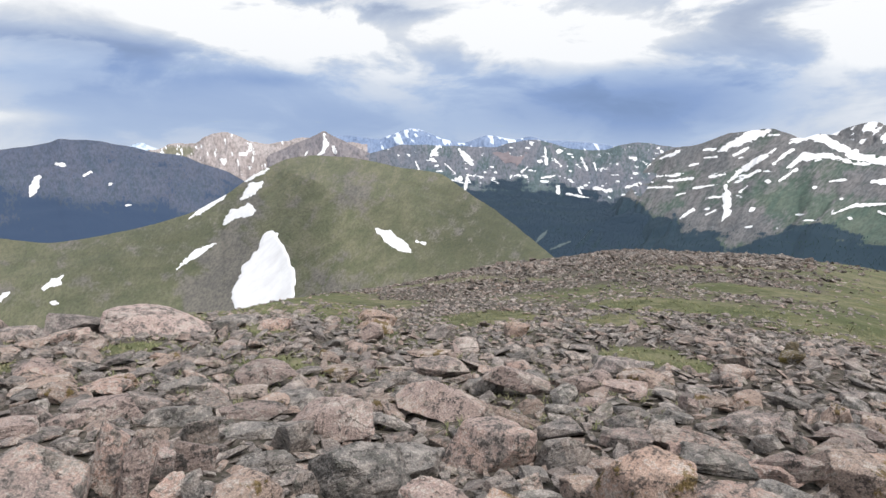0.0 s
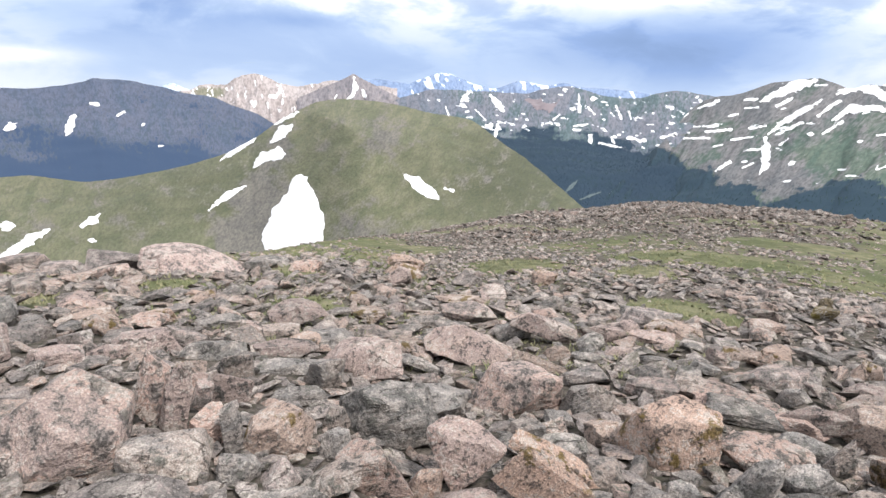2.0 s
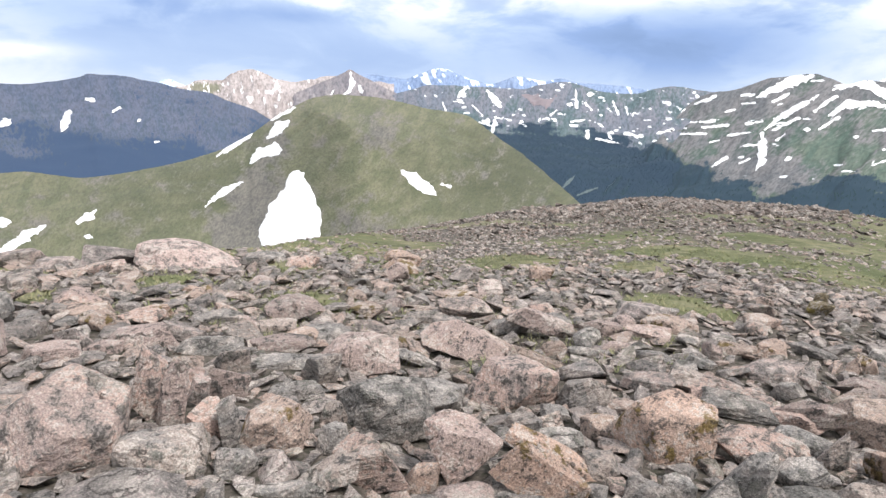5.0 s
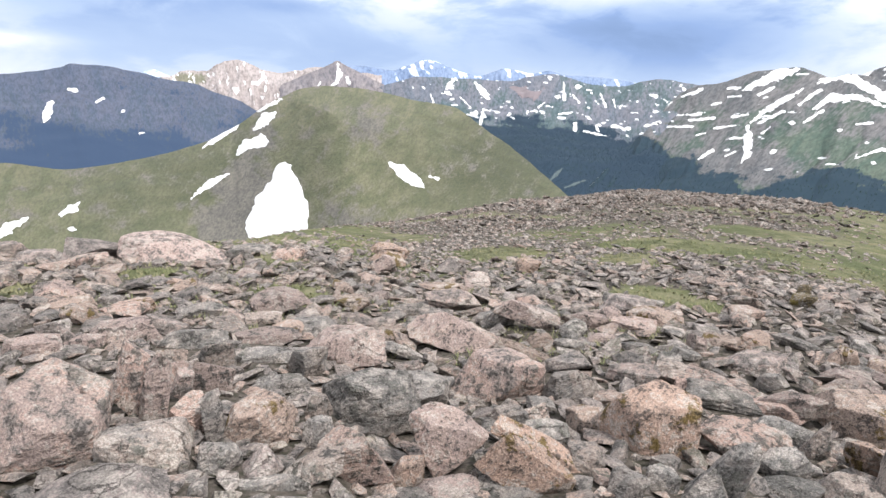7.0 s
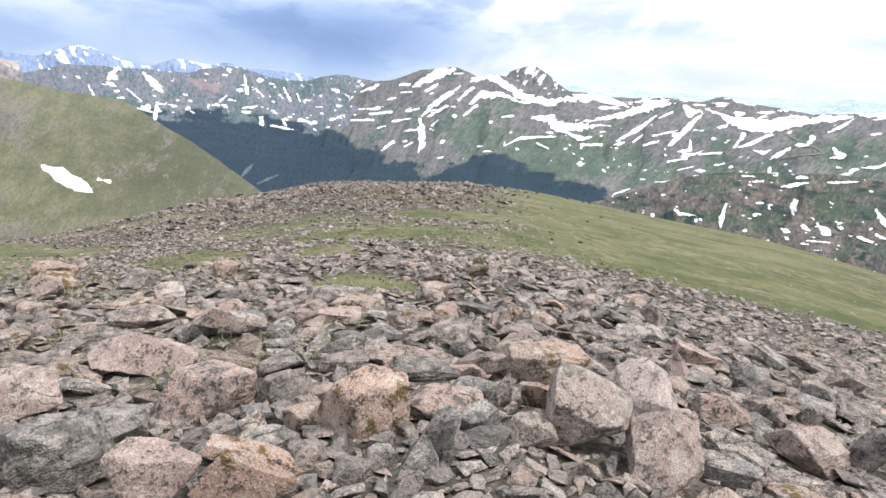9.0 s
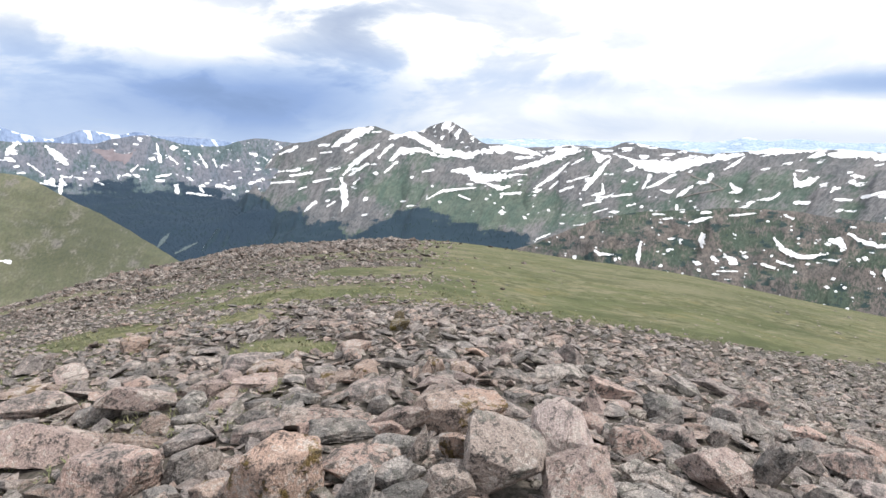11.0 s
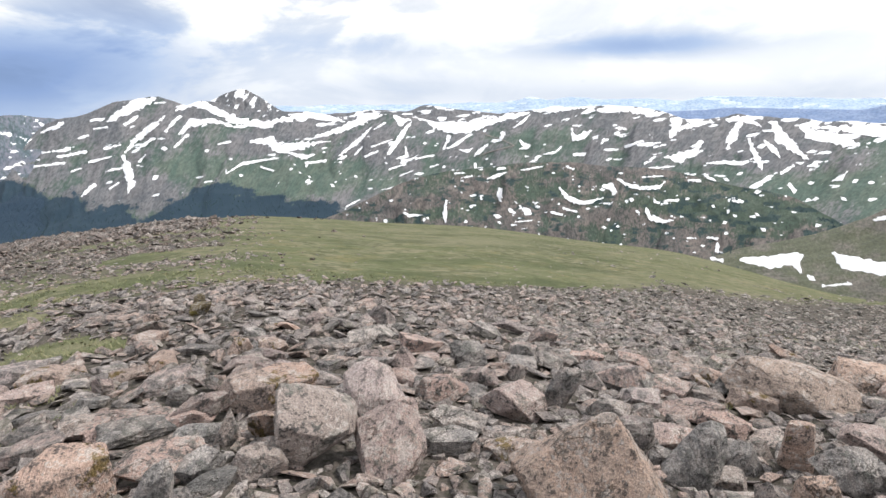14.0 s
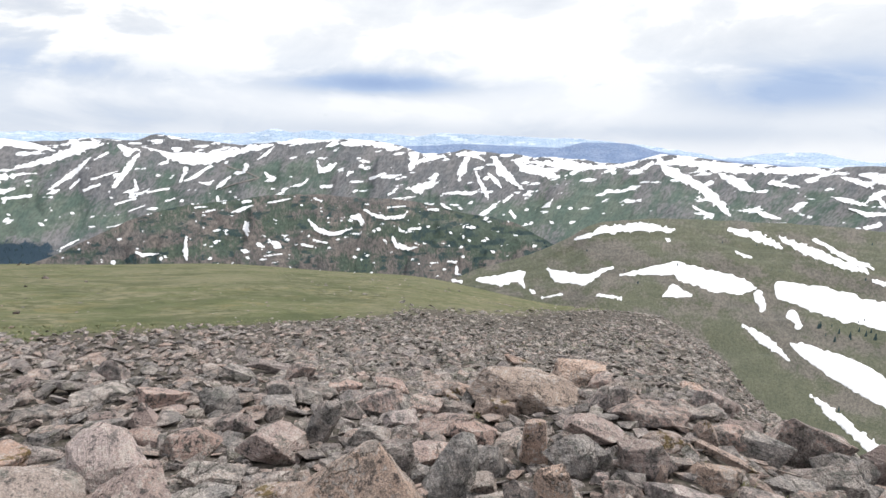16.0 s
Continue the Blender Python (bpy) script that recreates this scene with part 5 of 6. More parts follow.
def rock_shape(seed, kind="b", level=4, rough=1.0):
    """A broken block that fills a unit box: flat faces met in worn edges, stepped along its layers and roughened.
    kind: b block, s slab, d rounded block, w peaked block, u standing block."""
    rng = np.random.RandomState(seed)
    D, F = BALLS[level]
    lean, jit, chops, reach, worn = {"b": (0.12, 0.22, 6, (0.86, 1.2), 60), "s": (0.06, 0.16, 6, (0.9, 1.25), 70), "d": (0.25, 0.16, 7, (0.9, 1.1), 26),
                                     "w": (0.62, 0.12, 3, (0.95, 1.2), 50), "u": (0.05, 0.14, 6, (0.9, 1.25), 60)}[kind]
    N = [np.array([sx, sy, lean]) for sx, sy in ((1, 0), (-1, 0), (0, 1), (0, -1))] + [np.array([0, 0, 1.0]), np.array([0, 0, -1.0])]
    N = [n + rng.normal(0, jit, 3) for n in N]
    H = [0.62 if kind == "w" and k < 4 else 1.0 for k in range(6)]
    for _ in range(chops):
        c = np.array([rng.choice((-1, 1)) * rng.uniform(0.3, 1), rng.choice((-1, 1)) * rng.uniform(0.3, 1), rng.uniform(-0.4, 1.0)])
        N.append(c)
        H.append(rng.uniform(*reach))
    N = np.array([n / np.linalg.norm(n) for n in N])
    near = np.maximum(D @ N.T / np.array(H), 0) ** worn
    V = D * (near.sum(1) ** (-1.0 / worn))[:, None]
    axis = np.array([rng.normal(0, 0.35), rng.normal(0, 0.35), 1.0])
    axis /= np.linalg.norm(axis)
    q = V + rng.uniform(-50, 50, 3)
    layer = V @ axis * (2.6 if kind != "s" else 3.4) + 0.9 * value_noise(q * 1.3, seed)
    step = np.sin(np.floor(layer) * 12.9 + seed) * np.clip((layer % 1.0) * 9, 0, 1) + np.sin(np.floor(layer - 1) * 12.9 + seed) * (1 - np.clip((layer % 1.0) * 9, 0, 1))
    side = 1 - np.abs(D @ axis)
    swell = 0.05 * (value_noise(q * 1.7, seed + 1) - 0.5) + 0.045 * (value_noise(q * 4.2, seed + 2) - 0.5) + 0.034 * (value_noise(q * 9.5, seed + 3) - 0.5) + 0.026 * (value_noise(q * 21, seed + 4) - 0.5)
    V = V * (1 + rough * (0.035 * step * side + swell))[:, None]
    lo, hi = V.min(0), V.max(0)
    return (V - (lo + hi) / 2) / (hi - lo), F


def shard(seed, points=11, edge=0.0):
    """A small sharp-edged stone that fills a unit box: the hull of a few corners."""
    rnd = random.Random(seed)
    bm = bmesh.new()
    for _ in range(points):
        v = Vector((rnd.uniform(-1, 1), rnd.uniform(-1, 1), rnd.uniform(-1, 1))).normalized()
        bm.verts.new(v * (abs(v.x) ** 5 + abs(v.y) ** 5 + abs(v.z) ** 5) ** -0.2 * rnd.uniform(0.72, 1.0))
    bmesh.ops.convex_hull(bm, input=bm.verts)
    bmesh.ops.delete(bm, geom=[v for v in bm.verts if not v.link_faces], context="VERTS")
    bmesh.ops.dissolve_limit(bm, angle_limit=radians(16), verts=bm.verts, edges=bm.edges)
    if edge:
        bmesh.ops.bevel(bm, geom=list(bm.edges), offset=edge, segments=1, profile=0.55, affect="EDGES", clamp_overlap=True)
    bmesh.ops.triangulate(bm, faces=bm.faces)
    bm.verts.index_update()
    V, F = np.array([v.co[:] for v in bm.verts]), np.array([[v.index for v in f.verts] for f in bm.faces])
    bm.free()
    lo, hi = V.min(0), V.max(0)
    return (V - (lo + hi) / 2) / (hi - lo), F


RNG = np.random.RandomState(7)
KINDS = "bsbdsb"
PEBBLES = [shard(300 + k, 9) for k in range(24)]
LOW = [shard(100 + k, 10 + k % 4, 0.035) for k in range(40)]
WORDS = {"g": "grey speckled gneiss boulder lying in the summit talus", "t": "pinkish-tan gneiss boulder with worn edges among loose stones",
         "o": "rusty orange-brown gneiss boulder stained with lichen", "p": "pale pinkish-grey gneiss slab resting on rubble",
         "s": "large tan gneiss block with pale worn faces",
         "l": "small brown boulder covered in dark yellow lichen"}
placed = []                                   # plan and size of every boulder


def boulder(x, y, z, w, d, h, yaw, tilt, tint, kind="b", form=0, level=5):
    """One boulder on the ground, w wide, d deep and h high, its base at z. form: which of the random shapes of its kind."""
    k = len(placed)
    V, F = rock_shape(1000 + k + 400 * form, kind, level)
    me, _ = mesh_np("boulder", V * (w, d, h), F)
    me.set_sharp_from_angle(angle=radians(24))
    me.materials.append(TINTS[tint])
    ob = new("boulder", me)
    ob.matrix_world = Matrix.Translation((x, y, z + h * 0.37)) @ pose(0, 0, 0, 0, 0, yaw) @ pose(0, 0, 0, (k * 37 % 11) - 5, tilt, 0)
    placed.append((x, y, max(w, d) * 0.5 * 0.86))
    return tagged(ob, WORDS[tint], "boulder", "boulders of the summit talus")


def rotation(n, tilt):
    """n rotation matrices: any bearing, tilted by up to that many degrees."""
    yaw, ax, th = RNG.uniform(0, 2 * np.pi, n), RNG.uniform(0, 2 * np.pi, n), np.radians(RNG.uniform(0, tilt, n))
    c, s = np.cos(yaw), np.sin(yaw)
    Z = np.zeros((n, 3, 3))
    Z[:, 0, 0], Z[:, 0, 1], Z[:, 1, 0], Z[:, 1, 1], Z[:, 2, 2] = c, -s, s, c, 1
    k = np.stack([np.cos(ax), np.sin(ax), np.zeros(n)], 1)
    K = np.zeros((n, 3, 3))
    K[:, 0, 2], K[:, 1, 2], K[:, 2, 0], K[:, 2, 1] = k[:, 1], -k[:, 0], -k[:, 1], k[:, 0]
    T = np.eye(3) + np.sin(th)[:, None, None] * K + (1 - np.cos(th))[:, None, None] * (K @ K)
    return T @ Z


def rock_stuff(name, xy, size, shapes, label, lift=0.13, tilt=29, flat=(0.13, 0.40), material=None):
    """Many stones joined into one object."""
    n = len(xy)
    kinds = RNG.randint(0, len(shapes), n)
    M = rotation(n, tilt)
    dims = np.stack([size, size * RNG.uniform(0.42, 0.95, n), size * RNG.uniform(*flat, n)], 1)
    z = ground_z(xy[:, 0], xy[:, 1])
    VV, FF, base = [], [], 0
    for k in range(len(shapes)):
        w = np.where(kinds == k)[0]
        if not len(w):
            continue
        V, F = shapes[k]
        Q = np.einsum("nij,nvj->nvi", M[w], V[None] * dims[w][:, None, :])
        Q += np.stack([xy[w, 0], xy[w, 1], z[w] + size[w] * lift], 1)[:, None, :]
        VV.append(Q.reshape(-1, 3))
        FF.append((F[None] + (np.arange(len(w)) * len(V))[:, None, None] + base).reshape(-1, 3))
        base += len(w) * len(V)
    me, _ = mesh_np(name, np.concatenate(VV), np.concatenate(FF), False)
    me.materials.append(material or RUBBLE)
    return tagged(new(name, me), label, "rocks", kind="stuff")


def scatter(n, r0, r1, a0, a1, power=1.0):
    u = RNG.uniform(0, 1, n)
    r = r0 * (r1 / r0) ** (u ** power)
    a = np.radians(RNG.uniform(a0, a1, n))
    return np.stack([np.sin(a) * r, np.cos(a) * r], 1)


boulder(-1.55, 2.13, 0.05, 0.56, 0.52, 0.42, 126, -26, "t", "b", 6)
boulder(-1.17, 1.76, 0.13, 0.49, 0.35, 0.10, 34, -6, "p", "d")
boulder(-1.15, 2.10, 0.08, 0.39, 0.28, 0.16, 29, 0, "g", "d", 5)
boulder(-1.38, 2.48, 0.09, 0.16, 0.12, 0.33, 29, 22, "t", "u", 5)
boulder(-1.23, 2.39, 0.08, 0.12, 0.09, 0.35, 27, 14, "t", "u", 6)
boulder(-1.23, 2.65, 0.03, 0.11, 0.08, 0.16, 25, 25, "p", "b", 5)
boulder(-1.19, 2.83, -0.02, 0.28, 0.08, 0.15, 23, 20, "t", "s", 1)
boulder(-1.08, 2.37, 0.03, 0.18, 0.13, 0.19, 24, 0, "t", "b", 5)
boulder(-0.79, 2.43, 0.01, 0.33, 0.24, 0.19, 18, 0, "o", "b", 2)
boulder(-0.96, 2.31, 0.05, 0.10, 0.08, 0.24, 23, -10, "g", "u", 3)
boulder(-0.86, 2.10, 0.05, 0.18, 0.13, 0.12, 22, 0, "g", "b", 6)
boulder(-0.70, 2.11, 0.02, 0.19, 0.15, 0.13, 18, 0, "p", "w", 7)
boulder(-0.64, 2.01, -0.02, 0.34, 0.10, 0.10, 18, 0, "g", "b", 3)
boulder(-0.49, 2.13, 0.01, 0.27, 0.18, 0.09, 13, -20, "g", "b", 5)
boulder(-0.53, 2.41, -0.08, 0.18, 0.12, 0.20, 12, 0, "g", "b", 2)
boulder(-0.58, 2.68, -0.07, 0.14, 0.10, 0.12, 12, 10, "g", "b")
boulder(-1.27, 3.17, -0.11, 0.22, 0.16, 0.24, 22, 0, "g", "b", 4)
boulder(-1.04, 3.42, -0.15, 0.46, 0.16, 0.07, 17, 0, "g", "s", 1)
boulder(-0.87, 2.96, -0.08, 0.35, 0.17, 0.05, 16, -5, "g", "s", 6)
boulder(-1.16, 3.76, -0.19, 0.47, 0.20, 0.08, 17, 0, "t", "s", 3)
boulder(-1.06, 3.95, -0.23, 0.22, 0.16, 0.11, 15, 0, "o", "b", 2)
boulder(-1.94, 3.46, -0.05, 0.41, 0.29, 0.14, 29, 0, "t", "d", 3)
boulder(-1.74, 3.62, -0.07, 0.33, 0.22, 0.09, 26, 20, "t", "b", 7)
boulder(-2.61, 4.03, -0.12, 0.32, 0.18, 0.09, 33, 0, "o", "b", 1)
boulder(-2.33, 3.66, -0.06, 0.22, 0.16, 0.14, 32, 0, "o", "b", 5)
boulder(-2.23, 3.29, -0.02, 0.24, 0.14, 0.16, 34, 0, "t", "s", 5)
boulder(-2.23, 3.05, 0.03, 0.29, 0.17, 0.10, 36, 0, "t", "s", 6)
boulder(-2.04, 3.22, 0.00, 0.23, 0.13, 0.07, 32, 0, "t", "b", 2)
boulder(-2.23, 4.19, -0.17, 0.28, 0.16, 0.09, 28, 0, "o", "s", 3)
boulder(-1.51, 3.11, -0.04, 0.20, 0.14, 0.07, 26, 10, "o", "b", 3)
boulder(-3.00, 6.54, -0.47, 1.11, 0.80, 0.22, 25, 5, "p", "d", 1)
boulder(-5.89, 7.78, -1.03, 0.73, 0.42, 0.24, 37, 0, "p", "s", 2)
boulder(-3.80, 6.37, -0.50, 0.61, 0.44, 0.25, 31, 4, "p", "b", 2)
boulder(-4.57, 6.58, -0.64, 0.48, 0.28, 0.14, 35, 0, "p", "s", 1)
boulder(-3.58, 5.93, -0.44, 0.39, 0.22, 0.13, 31, 0, "t", "s", 7)
boulder(-2.35, 6.76, -0.60, 0.34, 0.19, 0.15, 19, 0, "g", "s", 7)
boulder(-1.70, 4.66, -0.28, 0.36, 0.09, 0.05, 20, -12, "g", "s", 2)
boulder(-1.50, 4.13, -0.20, 0.19, 0.14, 0.09, 20, 0, "t", "b", 3)
boulder(-1.33, 4.17, -0.22, 0.34, 0.16, 0.05, 18, 0, "g", "s", 7)
boulder(-0.63, 3.75, -0.30, 0.54, 0.39, 0.25, 9, -8, "t", "d", 7)
boulder(-0.32, 2.89, -0.16, 0.59, 0.43, 0.27, 7, 14, "g", "b", 3)
boulder(0.19, 4.54, -0.52, 0.92, 0.45, 0.26, -2, 8, "t", "w", 4)
boulder(0.38, 3.53, -0.37, 0.59, 0.42, 0.33, -6, 4, "t", "d", 7)
boulder(-0.24, 4.14, -0.45, 0.35, 0.11, 0.06, 3, 24, "g", "s", 7)
boulder(0.06, 2.43, -0.14, 0.34, 0.25, 0.37, -1, -22, "t", "b", 7)
boulder(-0.36, 2.27, -0.10, 0.31, 0.22, 0.24, 9, -18, "t", "b", 2)
boulder(-0.12, 2.28, -0.16, 0.17, 0.12, 0.22, 3, 10, "o", "b", 1)
boulder(0.05, 2.20, -0.12, 0.29, 0.20, 0.06, -1, 0, "p", "d", 4)
boulder(0.40, 2.26, -0.12, 0.42, 0.13, 0.22, -10, 33, "o", "s", 2)
boulder(0.52, 2.46, -0.12, 0.59, 0.13, 0.09, -12, 29, "o", "s", 4)
boulder(-0.13, 3.36, -0.36, 0.47, 0.34, 0.20, 2, 0, "g", "b", 2)
boulder(-0.22, 3.93, -0.46, 0.21, 0.11, 0.06, 3, 0, "t", "b", 4)
boulder(0.81, 3.39, -0.31, 0.35, 0.25, 0.20, -13, 0, "g", "b", 1)
boulder(0.67, 4.15, -0.43, 0.48, 0.11, 0.07, -9, 22, "o", "s", 6)
boulder(0.40, 3.01, -0.29, 0.22, 0.15, 0.12, -7, 0, "g", "b", 3)
boulder(0.61, 3.18, -0.30, 0.21, 0.15, 0.09, -11, 15, "g", "b", 7)
boulder(0.57, 2.80, -0.24, 0.26, 0.19, 0.11, -11, 0, "g", "b", 3)
boulder(0.11, 5.79, -0.70, 0.59, 0.33, 0.17, -1, 6, "t", "s", 3)
boulder(-0.80, 5.14, -0.49, 0.33, 0.24, 0.11, 9, 0, "o", "b", 1)
boulder(-0.80, 9.00, -1.19, 0.59, 0.43, 0.24, 5, 18, "o", "d", 3)
boulder(-0.80, 7.70, -1.04, 0.43, 0.31, 0.30, 6, 25, "t", "b")
boulder(0.12, 7.85, -1.02, 0.42, 0.32, 0.22, -1, 0, "p", "w", 2)
boulder(-0.00, 6.89, -0.92, 0.56, 0.27, 0.08, 0, 0, "o", "s", 7)
boulder(-0.72, 4.72, -0.46, 0.35, 0.25, 0.07, 9, 0, "t", "d", 3)
boulder(-0.93, 4.07, -0.27, 0.40, 0.27, 0.13, 13, 0, "g", "b")
boulder(0.75, 4.98, -0.52, 0.59, 0.18, 0.20, -8, 20, "t", "s", 4)
boulder(0.52, 5.11, -0.60, 0.38, 0.22, 0.16, -6, -10, "g", "s", 5)
boulder(1.27, 4.92, -0.49, 0.39, 0.22, 0.14, -15, 0, "t", "s", 3)
boulder(-0.79, 3.28, -0.20, 0.27, 0.19, 0.26, 14, 0, "g", "b", 6)
boulder(0.32, 2.23, -0.15, 0.29, 0.19, 0.08, -8, 0, "g", "b", 7)
boulder(0.82, 2.90, -0.25, 0.26, 0.18, 0.18, -16, -8, "o", "b", 3)
boulder(0.69, 2.46, -0.16, 0.20, 0.15, 0.13, -16, 0, "g", "b", 2)
boulder(1.07, 2.74, -0.21, 0.50, 0.35, 0.40, -21, 10, "o", "d", 7)
boulder(1.51, 2.64, -0.19, 0.48, 0.31, 0.15, -30, 8, "t", "b")
boulder(1.28, 2.23, -0.08, 0.17, 0.12, 0.30, -29, 24, "g", "b", 4)
boulder(1.14, 2.23, -0.14, 0.21, 0.16, 0.20, -27, 0, "g", "w", 6)
boulder(0.81, 2.20, -0.10, 0.17, 0.12, 0.14, -20, 0, "g", "b", 7)
boulder(0.99, 2.29, -0.12, 0.15, 0.11, 0.11, -23, 10, "g", "b", 4)
boulder(2.17, 3.90, -0.36, 0.45, 0.26, 0.13, -29, -6, "t", "s", 4)
boulder(1.65, 3.19, -0.23, 0.39, 0.10, 0.06, -27, 10, "g", "s", 3)
boulder(1.57, 3.41, -0.29, 0.24, 0.16, 0.10, -25, 0, "t", "b")
boulder(1.93, 3.13, -0.24, 0.37, 0.21, 0.11, -32, -12, "t", "s", 6)
boulder(2.35, 3.05, -0.26, 0.48, 0.35, 0.23, -38, 6, "o", "b", 3)
boulder(1.92, 2.69, -0.22, 0.16, 0.12, 0.25, -35, 10, "g", "w", 6)
boulder(1.60, 2.45, -0.19, 0.25, 0.18, 0.20, -33, 0, "g", "b")
boulder(1.57, 2.30, -0.15, 0.27, 0.17, 0.08, -34, 0, "g", "b", 1)
boulder(2.21, 2.65, -0.27, 0.24, 0.16, 0.12, -40, 0, "p", "b", 6)
boulder(3.07, 4.35, -0.51, 0.17, 0.13, 0.16, -35, 0, "o", "w", 4)
boulder(3.47, 4.60, -0.58, 0.38, 0.10, 0.06, -37, 0, "t", "s", 5)
boulder(2.33, 3.59, -0.27, 0.24, 0.11, 0.07, -33, 30, "t", "w", 1)
boulder(2.07, 3.49, -0.31, 0.24, 0.07, 0.15, -31, -28, "g", "s", 6)
boulder(1.56, 3.64, -0.33, 0.32, 0.18, 0.15, -23, 8, "g", "s")
boulder(1.25, 3.58, -0.30, 0.34, 0.19, 0.11, -19, 0, "t", "s", 4)
boulder(1.62, 4.78, -0.43, 0.37, 0.21, 0.06, -19, 0, "t", "s", 2)
boulder(1.74, 5.35, -0.52, 0.51, 0.29, 0.16, -18, 0, "p", "s", 3)
boulder(2.06, 5.00, -0.49, 0.15, 0.11, 0.09, -22, 0, "o", "b", 1)
boulder(2.21, 4.45, -0.41, 0.29, 0.16, 0.06, -26, 0, "o", "s")
boulder(1.95, 4.29, -0.39, 0.16, 0.11, 0.14, -24, 0, "t", "b", 5)
boulder(2.89, 3.88, -0.43, 0.40, 0.23, 0.08, -37, 8, "t", "s", 3)
boulder(3.65, 7.07, -0.79, 0.13, 0.09, 0.12, -27, 0, "p", "b")
boulder(3.94, 6.34, -0.74, 0.18, 0.13, 0.25, -32, 0, "l", "d", 3)
boulder(3.31, 6.24, -0.68, 0.18, 0.13, 0.12, -28, 0, "o", "b", 3)
boulder(2.54, 3.11, -0.40, 0.62, 0.44, 0.30, -37, 0, "o", "b", 5)
boulder(3.01, 3.29, -0.42, 0.63, 0.14, 0.09, -41, 26, "p", "s", 3)
boulder(2.13, 2.20, -0.17, 0.42, 0.45, 0.34, 49, -24, "g", "b", 2)
boulder(1.79, 2.26, -0.18, 0.31, 0.22, 0.18, -36, 0, "g", "d", 6)
boulder(2.93, 2.50, -0.32, 0.58, 0.50, 0.17, 46, -30, "p", "s", 5)
boulder(2.32, 1.85, -0.20, 0.54, 0.37, 0.18, 47, -34, "t", "s", 2)
boulder(1.96, 3.10, -0.24, 0.44, 0.13, 0.17, -30, -20, "t", "s", 5)
boulder(1.83, 2.89, -0.22, 0.31, 0.21, 0.09, -30, 0, "g", "b", 7)
boulder(1.69, 3.55, -0.31, 0.64, 0.36, 0.10, -23, 4, "t", "s")
boulder(1.73, 3.22, -0.24, 0.54, 0.31, 0.09, -26, 6, "g", "s", 7)
boulder(2.13, 2.61, -0.25, 0.24, 0.18, 0.21, -37, 0, "o", "b", 6)
boulder(3.15, 4.34, -0.49, 0.17, 0.12, 0.14, -34, 0, "o", "b", 7)
boulder(3.34, 4.16, -0.52, 0.27, 0.19, 0.13, -37, 0, "o", "b", 1)
boulder(3.40, 2.34, -0.47, 0.41, 0.30, 0.19, -54, 5, "t", "d", 2)
boulder(3.94, 2.37, -0.55, 0.29, 0.17, 0.12, -58, -10, "t", "s")
boulder(4.09, 2.40, -0.60, 0.17, 0.11, 0.06, -58, 0, "l", "b", 1)
boulder(3.51, 1.80, -0.47, 0.46, 0.30, 0.23, -61, 22, "t", "b", 4)
boulder(4.22, 2.21, -0.63, 0.14, 0.10, 0.21, -61, 30, "g", "b", 3)
boulder(2.97, 1.88, -0.34, 0.38, 0.22, 0.11, -56, 18, "g", "s", 1)
boulder(2.71, 1.76, -0.32, 0.34, 0.24, 0.14, -55, 0, "g", "b", 7)
boulder(4.66, 1.79, -0.67, 0.42, 0.21, 0.13, -68, 20, "t", "w", 6)
boulder(3.92, 1.65, -0.54, 0.20, 0.14, 0.36, -66, 24, "g", "b", 2)
boulder(4.88, 1.60, -0.73, 0.44, 0.30, 0.23, -71, 8, "t", "b")
boulder(5.93, 1.84, -0.99, 0.33, 0.09, 0.05, -72, 8, "t", "s", 6)
boulder(4.51, 1.27, -0.66, 0.30, 0.21, 0.14, -73, 0, "p", "b")
boulder(3.97, 1.33, -0.55, 0.35, 0.23, 0.16, -70, 0, "g", "b", 4)
boulder(3.07, 1.62, -0.42, 0.38, 0.24, 0.06, -60, 0, "p", "d", 4)
boulder(6.06, 3.23, -0.99, 0.68, 0.15, 0.10, -61, 20, "p", "s", 6)
boulder(4.91, 2.55, -0.81, 0.28, 0.20, 0.24, -61, 0, "g", "b", 3)
boulder(3.85, 3.07, -0.57, 0.23, 0.18, 0.20, -50, 0, "t", "w", 4)
boulder(3.91, 3.48, -0.62, 0.31, 0.17, 0.09, -47, 0, "t", "s", 1)
boulder(5.65, 2.22, -0.94, 0.35, 0.20, 0.10, -68, 0, "t", "s", 4)
boulder(5.48, 1.98, -0.90, 0.38, 0.10, 0.06, -69, 8, "t", "s", 4)
boulder(2.48, 0.81, -0.24, 0.84, 0.63, 0.60, -69, 0, "s", "w", 6)
boulder(2.92, 1.47, -0.36, 0.33, 0.22, 0.11, -60, -4, "o", "b", 1)
boulder(3.06, 1.62, -0.41, 0.44, 0.12, 0.12, -59, -6, "g", "b", 6)
boulder(3.46, 0.60, -0.46, 0.30, 0.22, 0.39, -77, 18, "g", "d", 3)
boulder(3.43, 0.94, -0.43, 0.27, 0.20, 0.28, -72, 10, "t", "d", 4)
boulder(3.48, 0.81, -0.47, 0.17, 0.12, 0.14, -74, 0, "g", "b", 6)
boulder(4.56, 0.97, -0.68, 0.59, 0.34, 0.09, -76, -10, "t", "s", 3)
boulder(5.14, 1.64, -0.80, 0.53, 0.31, 0.16, -70, 0, "g", "w", 3)
boulder(5.82, 0.41, -0.91, 1.11, 0.74, 0.39, -85, 14, "s", "b", 5)
boulder(6.50, -0.06, -0.94, 0.63, 0.45, 0.25, -89, 0, "s", "b", 7)
boulder(4.10, 0.19, -0.58, 0.20, 0.15, 0.37, -85, 0, "o", "u", 4)
